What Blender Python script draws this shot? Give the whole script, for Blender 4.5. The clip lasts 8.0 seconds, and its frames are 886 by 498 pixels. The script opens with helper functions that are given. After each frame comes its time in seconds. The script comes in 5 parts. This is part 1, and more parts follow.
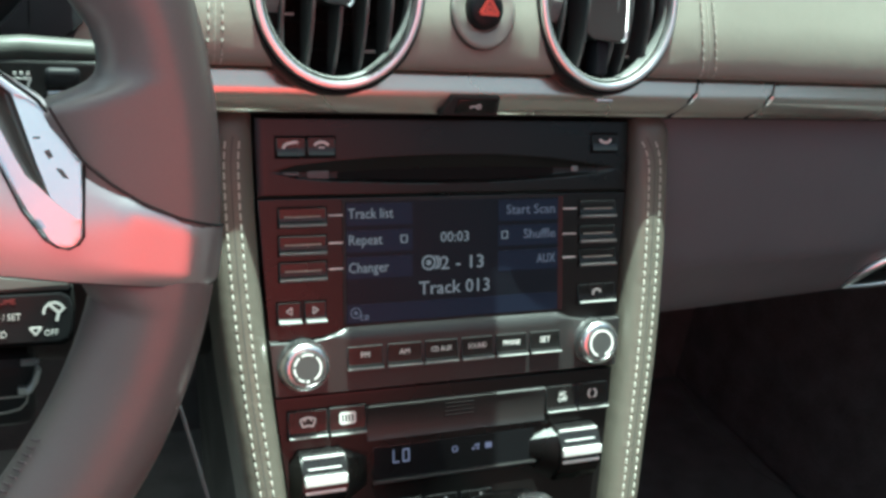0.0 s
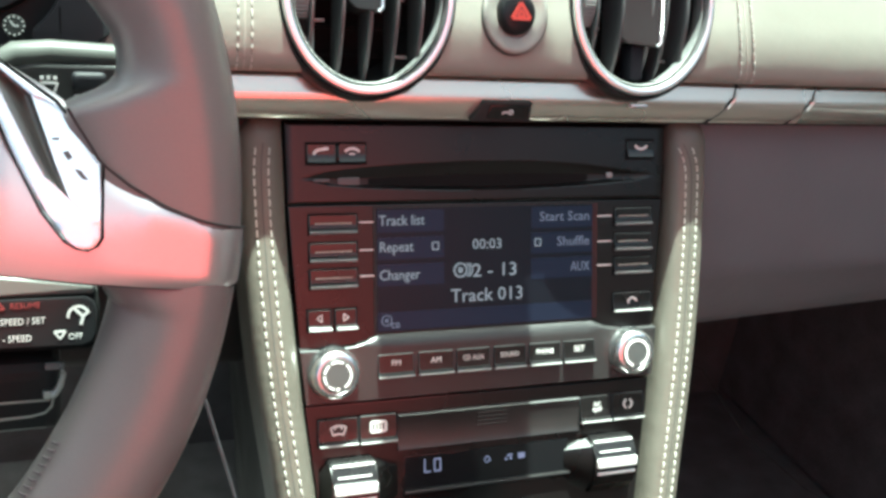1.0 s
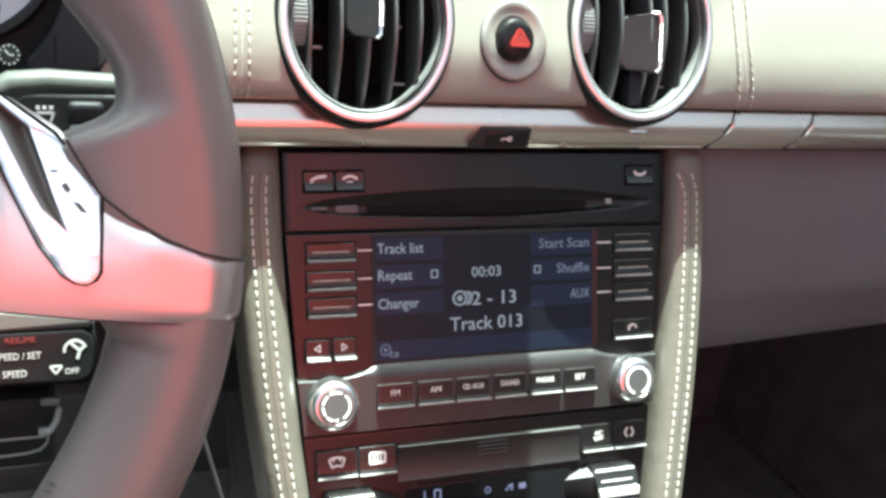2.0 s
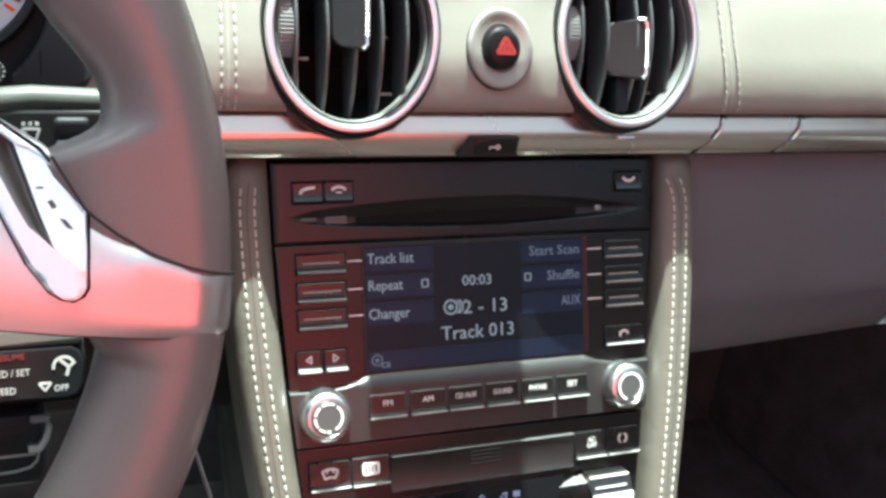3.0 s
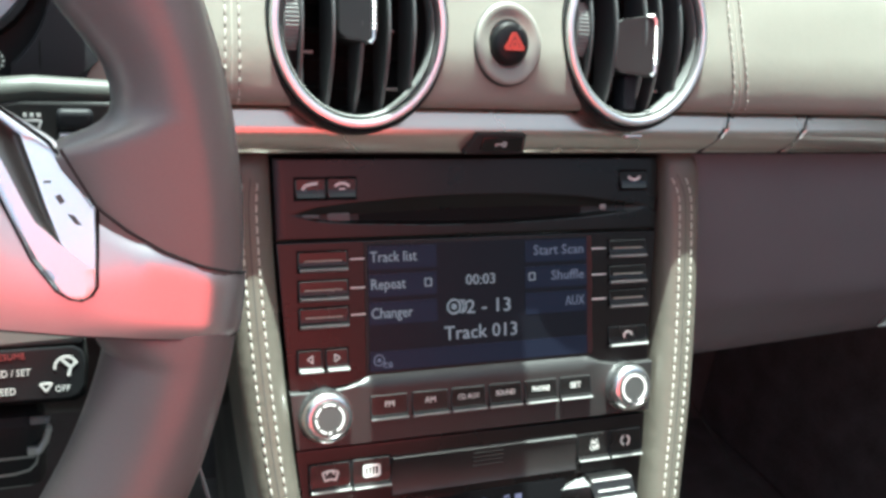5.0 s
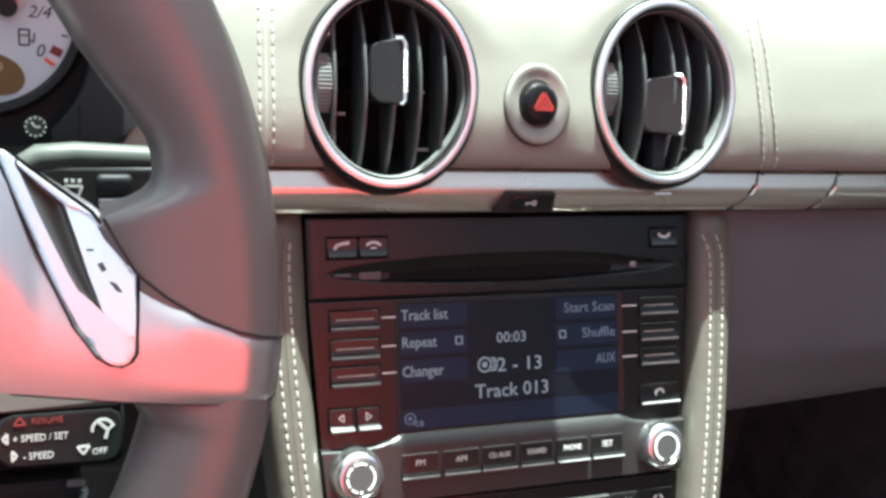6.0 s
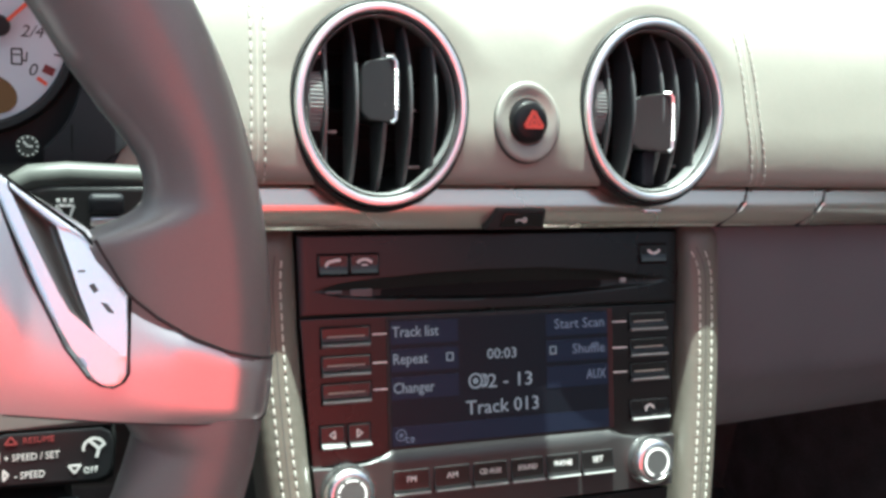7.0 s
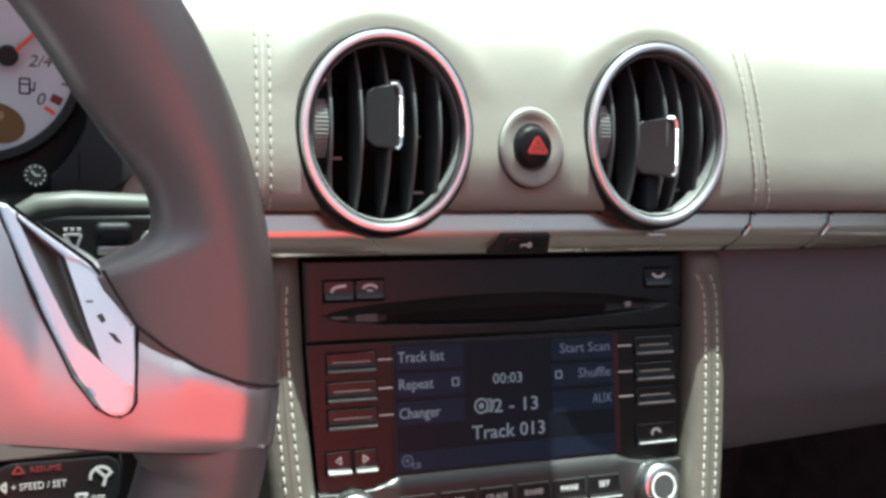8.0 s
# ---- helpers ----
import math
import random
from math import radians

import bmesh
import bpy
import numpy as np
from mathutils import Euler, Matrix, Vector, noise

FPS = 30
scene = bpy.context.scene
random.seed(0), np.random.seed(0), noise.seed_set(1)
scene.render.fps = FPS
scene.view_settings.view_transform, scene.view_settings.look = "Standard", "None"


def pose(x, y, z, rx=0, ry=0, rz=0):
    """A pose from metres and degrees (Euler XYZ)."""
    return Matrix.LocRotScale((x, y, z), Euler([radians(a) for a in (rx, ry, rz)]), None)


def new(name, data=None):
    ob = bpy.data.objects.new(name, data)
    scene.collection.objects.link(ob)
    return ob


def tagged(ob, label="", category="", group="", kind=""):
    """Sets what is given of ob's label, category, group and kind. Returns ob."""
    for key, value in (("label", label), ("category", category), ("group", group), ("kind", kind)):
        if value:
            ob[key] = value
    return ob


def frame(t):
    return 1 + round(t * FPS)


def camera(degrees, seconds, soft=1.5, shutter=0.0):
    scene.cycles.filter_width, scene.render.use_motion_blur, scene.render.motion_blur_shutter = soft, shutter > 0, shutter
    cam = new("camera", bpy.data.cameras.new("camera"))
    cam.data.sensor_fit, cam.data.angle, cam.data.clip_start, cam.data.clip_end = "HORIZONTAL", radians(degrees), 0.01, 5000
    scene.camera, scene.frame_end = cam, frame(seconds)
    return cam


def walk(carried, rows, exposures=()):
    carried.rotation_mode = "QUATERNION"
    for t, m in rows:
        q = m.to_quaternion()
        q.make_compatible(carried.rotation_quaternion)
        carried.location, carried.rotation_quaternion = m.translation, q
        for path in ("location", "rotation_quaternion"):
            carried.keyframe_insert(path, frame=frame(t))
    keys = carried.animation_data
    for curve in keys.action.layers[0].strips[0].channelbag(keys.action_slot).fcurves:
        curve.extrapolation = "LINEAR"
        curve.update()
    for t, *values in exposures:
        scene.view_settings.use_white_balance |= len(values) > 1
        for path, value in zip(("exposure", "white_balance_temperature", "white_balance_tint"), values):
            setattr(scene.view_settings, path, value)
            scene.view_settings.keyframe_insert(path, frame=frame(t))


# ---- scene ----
LENS = 46.0
cam = camera(LENS, 8.0, soft=3.1)
PATH = [
    (0, pose(-0.2410, -0.4626, 0.8033, 64.28, -8.66, -22.51)),
    (0.2, pose(-0.2438, -0.4500, 0.7972, 62.31, -8.63, -21.72)),
    (0.5, pose(-0.2363, -0.4613, 0.7993, 64.36, -8.03, -19.72)),
    (1, pose(-0.2329, -0.4619, 0.7992, 64.67, -7.68, -20.28)),
    (1.5, pose(-0.2323, -0.4576, 0.7968, 65.13, -7.19, -20.58)),
    (1.7, pose(-0.2342, -0.4560, 0.7973, 65.75, -7.31, -20.67)),
    (2.8, pose(-0.2355, -0.4527, 0.7991, 66.36, -7.70, -21.48)),
    (3, pose(-0.2339, -0.4542, 0.7988, 66.58, -6.89, -21.72)),
    (3.5, pose(-0.2430, -0.4485, 0.7969, 67.99, -6.56, -19.75)),
    (4, pose(-0.2397, -0.4455, 0.7975, 68.34, -6.87, -19.98)),
    (4.2, pose(-0.2387, -0.4436, 0.7942, 66.27, -7.46, -21.81)),
    (5.3, pose(-0.2407, -0.4419, 0.7953, 66.63, -7.70, -22.33)),
    (5.5, pose(-0.2419, -0.4419, 0.7964, 67.60, -7.39, -21.88)),
    (6, pose(-0.2425, -0.4417, 0.7993, 69.04, -7.03, -21.01)),
    (6.5, pose(-0.2423, -0.4423, 0.8004, 69.29, -7.09, -21.21)),
    (7, pose(-0.2427, -0.4435, 0.8024, 69.78, -7.13, -21.42)),
    (7.5, pose(-0.2430, -0.4435, 0.8041, 70.27, -6.88, -21.23)),
    (8, pose(-0.2434, -0.4441, 0.8046, 70.95, -6.77, -21.27)),
]
EXPOSURES = [(0.0, 2.3, 5450, -24), (0.2, 2.6, 5450, -24), (0.5, 3.0, 5650, -24), (1.0, 3.0, 5700, -20), (1.7, 3.08, 5750, -16), (2.8, 2.85, 5700, -13), (3.5, 2.83, 5700, -13), (4.2, 2.58, 5650, -13), (5.3, 2.71, 5650, -13), (6.5, 2.71, 5650, -13), (8.0, 2.18, 5650, -12)]
walk(cam, PATH, EXPOSURES)

# ---- world and light ----
world = bpy.data.worlds.new("sky")
scene.world = world
world.use_nodes = True
wn = world.node_tree.nodes
sky = wn.new("ShaderNodeTexSky")
sky.sky_type = 'NISHITA'
sky.sun_disc = False
sky.air_density = 0.35
sky.dust_density = 8.0
sky.ozone_density = 0.0
SUN_WAY = Vector((0.0, -0.118, -1.0)).normalized()      # the way the sunlight travels
sky.sun_elevation = math.asin(-SUN_WAY.z)
sky.sun_rotation = math.atan2(-SUN_WAY.x, -SUN_WAY.y)
world.node_tree.links.new(sky.outputs["Color"], wn["Background"].inputs["Color"])
wn["Background"].inputs["Strength"].default_value = 0.086
sun_data = bpy.data.lights.new("sun", 'SUN')
sun_data.energy = 5.0
sun_data.angle = radians(0.55)
sun_data.color = (1.0, 0.96, 0.88)
sun_lamp = new("sun", sun_data)
sun_lamp.rotation_mode = 'QUATERNION'
sun_lamp.rotation_quaternion = SUN_WAY.to_track_quat('-Z', 'Y')

# ---- materials ----
def surface(name, colour, rough=0.5, metal=0.0, grain=900.0, bump=0.0, vary=0.12, stain=14.0, coat=0.0, spec=0.5, rough_vary=0.08):
    """A procedural surface: large soft stains, fine grain in colour, roughness and relief."""
    m = bpy.data.materials.new(name)
    m.use_nodes = True
    nt = m.node_tree
    b = nt.nodes["Principled BSDF"]
    tc = nt.nodes.new("ShaderNodeTexCoord")
    big = nt.nodes.new("ShaderNodeTexNoise")
    big.inputs["Scale"].default_value = stain
    big.inputs["Detail"].default_value = 4.0
    fine = nt.nodes.new("ShaderNodeTexNoise")
    fine.inputs["Scale"].default_value = grain
    fine.inputs["Detail"].default_value = 3.0
    nt.links.new(tc.outputs["Object"], big.inputs["Vector"])
    nt.links.new(tc.outputs["Object"], fine.inputs["Vector"])
    add = nt.nodes.new("ShaderNodeMath")
    add.operation = 'ADD'
    nt.links.new(big.outputs["Fac"], add.inputs[0])
    nt.links.new(fine.outputs["Fac"], add.inputs[1])
    ramp = nt.nodes.new("ShaderNodeMapRange")
    ramp.inputs["From Min"].default_value = 0.6
    ramp.inputs["From Max"].default_value = 1.4
    ramp.inputs["To Min"].default_value = 1.0 - vary
    ramp.inputs["To Max"].default_value = 1.0 + vary
    nt.links.new(add.outputs[0], ramp.inputs["Value"])
    mix = nt.nodes.new("ShaderNodeVectorMath")
    mix.operation = 'SCALE'
    mix.inputs[0].default_value = colour
    nt.links.new(ramp.outputs[0], mix.inputs["Scale"])
    nt.links.new(mix.outputs[0], b.inputs["Base Color"])
    rr = nt.nodes.new("ShaderNodeMapRange")
    rr.inputs["From Min"].default_value = 0.3
    rr.inputs["From Max"].default_value = 0.7
    rr.inputs["To Min"].default_value = max(0.02, rough - rough_vary)
    rr.inputs["To Max"].default_value = min(1.0, rough + rough_vary)
    nt.links.new(big.outputs["Fac"], rr.inputs["Value"])
    nt.links.new(rr.outputs[0], b.inputs["Roughness"])
    b.inputs["Metallic"].default_value = metal
    b.inputs["Coat Weight"].default_value = coat
    b.inputs["Specular IOR Level"].default_value = spec
    if bump:
        bp = nt.nodes.new("ShaderNodeBump")
        bp.inputs["Strength"].default_value = bump
        bp.inputs["Distance"].default_value = 0.0004
        nt.links.new(fine.outputs["Fac"], bp.inputs["Height"])
        nt.links.new(bp.outputs[0], b.inputs["Normal"])
    return m


def leather(name, colour, rough, bump, scale=700.0, vary=0.07, spec=0.4, rough_vary=0.08):
    """Grained hide: cells of a Voronoi pattern give the relief."""
    m = surface(name, colour, rough, 0.0, 1500.0, 0.0, vary, 22.0, spec=spec, rough_vary=rough_vary)
    nt = m.node_tree
    b = nt.nodes["Principled BSDF"]
    tc = nt.nodes["Texture Coordinate"]
    vo = nt.nodes.new("ShaderNodeTexVoronoi")
    vo.inputs["Scale"].default_value = scale
    nt.links.new(tc.outputs["Object"], vo.inputs["Vector"])
    bp = nt.nodes.new("ShaderNodeBump")
    bp.inputs["Strength"].default_value = bump
    bp.inputs["Distance"].default_value = 0.0004
    nt.links.new(vo.outputs["Distance"], bp.inputs["Height"])
    nt.links.new(bp.outputs[0], b.inputs["Normal"])
    return m


def glow(name, colour, strength):
    m = bpy.data.materials.new(name)
    m.use_nodes = True
    b = m.node_tree.nodes["Principled BSDF"]
    b.inputs["Base Color"].default_value = (*colour, 1)
    b.inputs["Roughness"].default_value = 0.34
    b.inputs["Specular IOR Level"].default_value = 0.15
    b.inputs["Emission Color"].default_value = (*colour, 1)
    b.inputs["Emission Strength"].default_value = strength
    return m


def slack(m, scale, strength, distance):
    """Adds broad soft undulation to a material's relief."""
    nt = m.node_tree
    b = nt.nodes["Principled BSDF"]
    fine = b.inputs["Normal"].links[0].from_node
    no = nt.nodes.new("ShaderNodeTexNoise")
    no.inputs["Scale"].default_value = scale
    no.inputs["Detail"].default_value = 3.0
    nt.links.new(nt.nodes["Texture Coordinate"].outputs["Object"], no.inputs["Vector"])
    bp = nt.nodes.new("ShaderNodeBump")
    bp.inputs["Strength"].default_value = strength
    bp.inputs["Distance"].default_value = distance
    nt.links.new(no.outputs["Fac"], bp.inputs["Height"])
    nt.links.new(bp.outputs[0], fine.inputs["Normal"])


M_BEIGE = leather("stone_grey_leather", (0.218, 0.214, 0.185), 0.42, 0.06, 1500.0, spec=0.5)
# same hide as M_BEIGE, its colour darkened for weaker light on the rails
M_RAILDIM = leather("darkened_rail_leather", (0.096, 0.088, 0.073), 0.45, 0.07, 1400.0, spec=0.45)
M_DARKLEATHER = leather("dark_brown_leather", (0.110, 0.115, 0.124), 0.5, 0.10, 1500.0)
M_WHEEL = leather("wheel_leather", (0.112, 0.103, 0.101), 0.34, 0.05, 1600.0, spec=0.7, rough_vary=0.02)
slack(M_BEIGE, 34.0, 0.18, 0.0025)
slack(M_RAILDIM, 70.0, 0.30, 0.0015)
slack(M_DARKLEATHER, 36.0, 0.30, 0.0025)
slack(M_WHEEL, 55.0, 0.10, 0.0020)
M_THREAD = surface("pale_thread", (0.43, 0.415, 0.37), 0.7, 0, 3000, 0.3, 0.1)
M_RIMTHREAD = surface("dark_rim_thread", (0.10, 0.085, 0.09), 0.6, 0, 3000, 0.3, 0.1)
M_SEAM = surface("seam_shadow_thread", (0.30, 0.29, 0.25), 0.7, 0, 3000, 0.3, 0.1)
M_STRIP = surface("satin_silver_paint", (0.61, 0.56, 0.49), 0.27, 0.88, 2500, 0.02, 0.05, 9, coat=0.2)
M_CHROME = surface("satin_chrome", (0.88, 0.88, 0.88), 0.33, 1.0, 2500, 0.0, 0.03, 20, rough_vary=0.03)
M_KNOB = surface("turned_chrome", (0.70, 0.70, 0.70), 0.27, 1.0, 2500, 0.0, 0.04, 20, rough_vary=0.03)
M_ALU = surface("brushed_aluminium", (0.90, 0.90, 0.90), 0.26, 1.0, 2500, 0.0, 0.02, 30, rough_vary=0.02)
M_SPOKE = surface("silver_grey_spoke_paint", (0.54, 0.52, 0.52), 0.30, 0.85, 2600, 0.02, 0.05, 12, coat=0.2)
M_FACE = surface("soft_black_plastic", (0.0048, 0.0042, 0.0042), 0.29, 0, 2500, 0.01, 0.15, 16, coat=0.0, spec=0.40, rough_vary=0.04)
M_SATIN = surface("satin_face_plastic", (0.013, 0.0122, 0.0122), 0.40, 0, 2500, 0.02, 0.15, 16, spec=0.55)
M_BUTTON = surface("black_button_plastic", (0.0065, 0.006, 0.006), 0.25, 0, 2500, 0.03, 0.15, 30, coat=0.0, rough_vary=0.04)
M_CHARCOAL = surface("charcoal_slider_plastic", (0.014, 0.014, 0.016), 0.55, 0, 2500, 0.03, 0.12, 30, spec=0.12)
M_TAB = surface("satin_black_plastic", (0.009, 0.009, 0.010), 0.42, 0, 2500, 0.04, 0.15, 30, spec=0.25)
M_BLACK = surface("matt_black_plastic", (0.018, 0.018, 0.018), 0.5, 0, 1800, 0.15, 0.2, 18, spec=0.25)
M_VANE = surface("vane_plastic", (0.058, 0.059, 0.061), 0.36, 0, 1800, 0.08, 0.15, 30)
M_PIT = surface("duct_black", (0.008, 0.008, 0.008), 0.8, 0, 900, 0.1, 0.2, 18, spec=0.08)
M_GLASS = surface("display_glass", (0.006, 0.006, 0.007), 0.16, 0, 2500, 0.0, 0.1, 8, coat=0.0, spec=0.3, rough_vary=0.03)
M_PRINT = surface("white_print", (0.62, 0.605, 0.59), 0.5, 0, 2500, 0, 0.04)
M_STALKPRINT = surface("off_white_print", (0.50, 0.48, 0.47), 0.5, 0, 2500, 0, 0.1)
M_REDPRINT = surface("red_print", (0.19, 0.03, 0.03), 0.5, 0, 2500, 0, 0.05)
M_RED = surface("hazard_red", (0.58, 0.065, 0.045), 0.4, 0, 2500, 0, 0.05)
M_DIAL = surface("white_dial", (0.62, 0.63, 0.66), 0.55, 0, 2500, 0, 0.04)
M_INK = surface("dark_dial_ink", (0.05, 0.045, 0.045), 0.6, 0, 2500, 0, 0.05)
M_AMBER = glow("amber_lcd", (0.055, 0.028, 0.014), 0.2)
M_AMBERTEXT = glow("amber_lcd_text", (0.16, 0.10, 0.06), 0.2)
M_NEEDLE = surface("needle_red", (0.8, 0.10, 0.05), 0.4, 0, 2500, 0, 0.05)
M_LCDBACK = glow("lcd_back", (0.0030, 0.0034, 0.0052), 0.30)
M_LCDBAR = glow("lcd_bar", (0.0046, 0.0058, 0.0115), 0.30)
M_LCDTEXT = glow("lcd_text", (0.125, 0.133, 0.155), 0.20)
M_LCDDIM = glow("lcd_dim_text", (0.072, 0.077, 0.108), 0.20)
M_CLIMATE = glow("climate_digits", (0.10, 0.10, 0.16), 0.22)
M_CARPET = surface("black_carpet", (0.080, 0.077, 0.080), 0.95, 0, 700, 1.0, 0.4, 25, spec=0.1)
M_STANDINRED = leather("red_standin_cloth", (0.42, 0.055, 0.060), 0.7, 0.3, 500.0, spec=0.08)
M_SEATBLACK = leather("black_leather", (0.013, 0.012, 0.012), 0.55, 0.3, 500.0, spec=0.2)
M_ASPHALT = surface("asphalt", (0.05, 0.05, 0.05), 0.9, 0, 220, 0.6, 0.3, 2.0)
M_WALL = surface("sky_blocker_grey", (0.13, 0.125, 0.12), 0.9, 0, 120, 0.5, 0.2, 1.5)
M_PAINT = surface("silver_body_paint", (0.35, 0.35, 0.36), 0.3, 0.6, 2500, 0, 0.05, 5, coat=0.6)
M_LIP = surface("pale_grey_plastic", (0.20, 0.20, 0.195), 0.34, 0.1, 2500, 0.02, 0.06, 30)
# rocker chrome coloured pale, standing in for its bright reflections
M_GRIP = surface("brightened_grip_chrome", (0.66, 0.66, 0.65), 0.3, 0.4, 2500, 0.02, 0.05, 30)
M_GROOVE = surface("seam_groove", (0.050, 0.049, 0.044), 0.8, 0, 3000, 0.3, 0.1)
M_CAP = surface("satin_charcoal_cap", (0.050, 0.050, 0.050), 0.42, 0, 2500, 0.02, 0.08, 30, spec=0.4)
M_TUBE = surface("duct_tube_plastic", (0.034, 0.034, 0.033), 0.5, 0, 1800, 0.08, 0.15, 30, spec=0.25)
# key metal coloured dark to stand in for dark reflections in the hollow
M_HOLLOW = surface("darkened_hollow_metal", (0.13, 0.125, 0.115), 0.30, 0.8, 2600, 0.0, 0.06, 12)
M_THUMB = surface("grey_thumb_plastic", (0.13, 0.132, 0.13), 0.4, 0, 1800, 0.05, 0.12, 30)
M_STEM = surface("slate_blue_plastic", (0.009, 0.0095, 0.013), 0.7, 0, 2500, 0.02, 0.1, 30, spec=0.12)
M_FAINT = surface("faint_grey_print", (0.13, 0.13, 0.13), 0.5, 0, 2500, 0, 0.04)

# ---- helpers for meshes ----
def part(name, bm, material, parent=None, label="", smooth=True, m=None):
    """Links a bmesh as one mesh object, under a thing or part where one is given."""
    bmesh.ops.recalc_face_normals(bm, faces=bm.faces)
    me = bpy.data.meshes.new(name)
    bm.to_mesh(me)
    bm.free()
    me.materials.append(material)
    ob = new(name, me)
    if smooth:
        me.shade_smooth()
        me.set_sharp_from_angle(angle=radians(38))
        # large plane faces stay flat: their rims are creased, the narrow bevels stay round
        if 5 < len(me.polygons) < 600:
            areas = sorted(f.area for f in me.polygons)
            limit = 10 * areas[len(areas) // 2]
            keys = {k for f in me.polygons if f.area > limit for k in f.edge_keys}
            for e in me.edges:
                if tuple(sorted(e.vertices)) in keys:
                    e.use_edge_sharp = True
    if parent is not None:
        ob.parent = parent
    if m is not None:
        ob.matrix_local = m
    if label:
        ob["label"] = label
    return ob


def thing(name, label, category, m=None, group="", kind=""):
    ob = new(name)
    ob.empty_display_size = 0.02
    if m is not None:
        ob.matrix_world = m
    return tagged(ob, label, category, group, kind)


def rounded_box(c, s, r=0.001, seg=2, bm=None):
    """A box of size s round c, its edges rounded by r."""
    own = bmesh.new()
    bmesh.ops.create_cube(own, size=1.0)
    bmesh.ops.scale(own, vec=s, verts=own.verts)
    bmesh.ops.bevel(own, geom=own.edges[:], offset=min(r, min(s) * 0.45), segments=seg, affect='EDGES', profile=0.6)
    bmesh.ops.translate(own, vec=c, verts=own.verts)
    return joined(bm, own)


def joined(bm, own):
    if bm is None:
        return own
    me = bpy.data.meshes.new("tmp")
    own.to_mesh(me)
    own.free()
    bm.from_mesh(me)
    bpy.data.meshes.remove(me)
    return bm


def prism(points, n0, n1, r=0.0006, seg=2, bm=None):
    """A plate of the outline points (u, v), from height n0 to n1, with its upper edge rounded."""
    own = bmesh.new()
    low = [own.verts.new((u, v, n0)) for u, v in points]
    top = [own.verts.new((u, v, n1(u, v) if callable(n1) else n1)) for u, v in points]
    own.faces.new(low[::-1])
    f = own.faces.new(top)
    k = len(points)
    for i in range(k):
        own.faces.new((low[i], low[(i + 1) % k], top[(i + 1) % k], top[i]))
    if r:
        bmesh.ops.bevel(own, geom=list(f.edges), offset=r, segments=seg, affect='EDGES', profile=0.6)
    return joined(bm, own)


def sheet(rows, back, bm=None):
    """A closed slab from a grid of points; its rear is the same grid moved by back."""
    own = bmesh.new()
    back = Vector(back)
    f = [[own.verts.new(p) for p in row] for row in rows]
    b = [[own.verts.new(Vector(p) + back) for p in row] for row in rows]
    nr, nc = len(rows), len(rows[0])
    for i in range(nr - 1):
        for j in range(nc - 1):
            own.faces.new((f[i][j], f[i][j + 1], f[i + 1][j + 1], f[i + 1][j]))
            own.faces.new((b[i][j], b[i + 1][j], b[i + 1][j + 1], b[i][j + 1]))
    for j in range(nc - 1):
        own.faces.new((f[0][j], b[0][j], b[0][j + 1], f[0][j + 1]))
        own.faces.new((f[-1][j], f[-1][j + 1], b[-1][j + 1], b[-1][j]))
    for i in range(nr - 1):
        own.faces.new((f[i][0], f[i + 1][0], b[i + 1][0], b[i][0]))
        own.faces.new((f[i][-1], b[i][-1], b[i + 1][-1], f[i + 1][-1]))
    return joined(bm, own)


def extruded(profile, x0, x1, r=0.0, bm=None, shift=None, steps=1):
    """A solid along x whose section is the closed (y, z) profile; shift(y, z) slants its two ends."""
    own = bmesh.new()
    rings = []
    for k in range(steps + 1):
        x = x0 + (x1 - x0) * k / steps
        rings.append([own.verts.new((x + (shift(y, z) if shift else 0.0), y, z)) for y, z in profile])
    n = len(profile)
    own.faces.new(rings[0][::-1])
    own.faces.new(rings[-1])
    for a, b in zip(rings, rings[1:]):
        for i in range(n):
            own.faces.new((a[i], a[(i + 1) % n], b[(i + 1) % n], b[i]))
    if r:
        ends = {e for f in own.faces if len(f.verts) > 4 for e in f.edges}
        bmesh.ops.bevel(own, geom=list(ends), offset=r, segments=2, affect='EDGES', profile=0.6)
    return joined(bm, own)


def tube(points, radius, sides=10, bm=None, closed=False, squash=None):
    """A round bar through the points; radius is one number or one per point."""
    own = bmesh.new()
    pts = [Vector(p) for p in points]
    k = len(pts)
    rings = []
    up = Vector((0, 0, 1))
    for i, p in enumerate(pts):
        a = pts[(i - 1) % k] if closed or i else pts[i]
        b = pts[(i + 1) % k] if closed or i < k - 1 else pts[i]
        d = (b - a).normalized()
        s = d.cross(up)
        if s.length < 0.05:
            s = d.cross(Vector((0, 1, 0)))
        s.normalize()
        w = s.cross(d)
        r = radius[i] if isinstance(radius, (list, tuple)) else radius
        rings.append([own.verts.new(p + s * r * math.cos(2 * math.pi * j / sides) + w * r * (squash or 1.0) * math.sin(2 * math.pi * j / sides)) for j in range(sides)])
    pairs = list(zip(rings, rings[1:])) + ([(rings[-1], rings[0])] if closed else [])
    for a, b in pairs:
        for j in range(sides):
            own.faces.new((a[j], a[(j + 1) % sides], b[(j + 1) % sides], b[j]))
    if not closed:
        own.faces.new(rings[0][::-1])
        own.faces.new(rings[-1])
    return joined(bm, own)


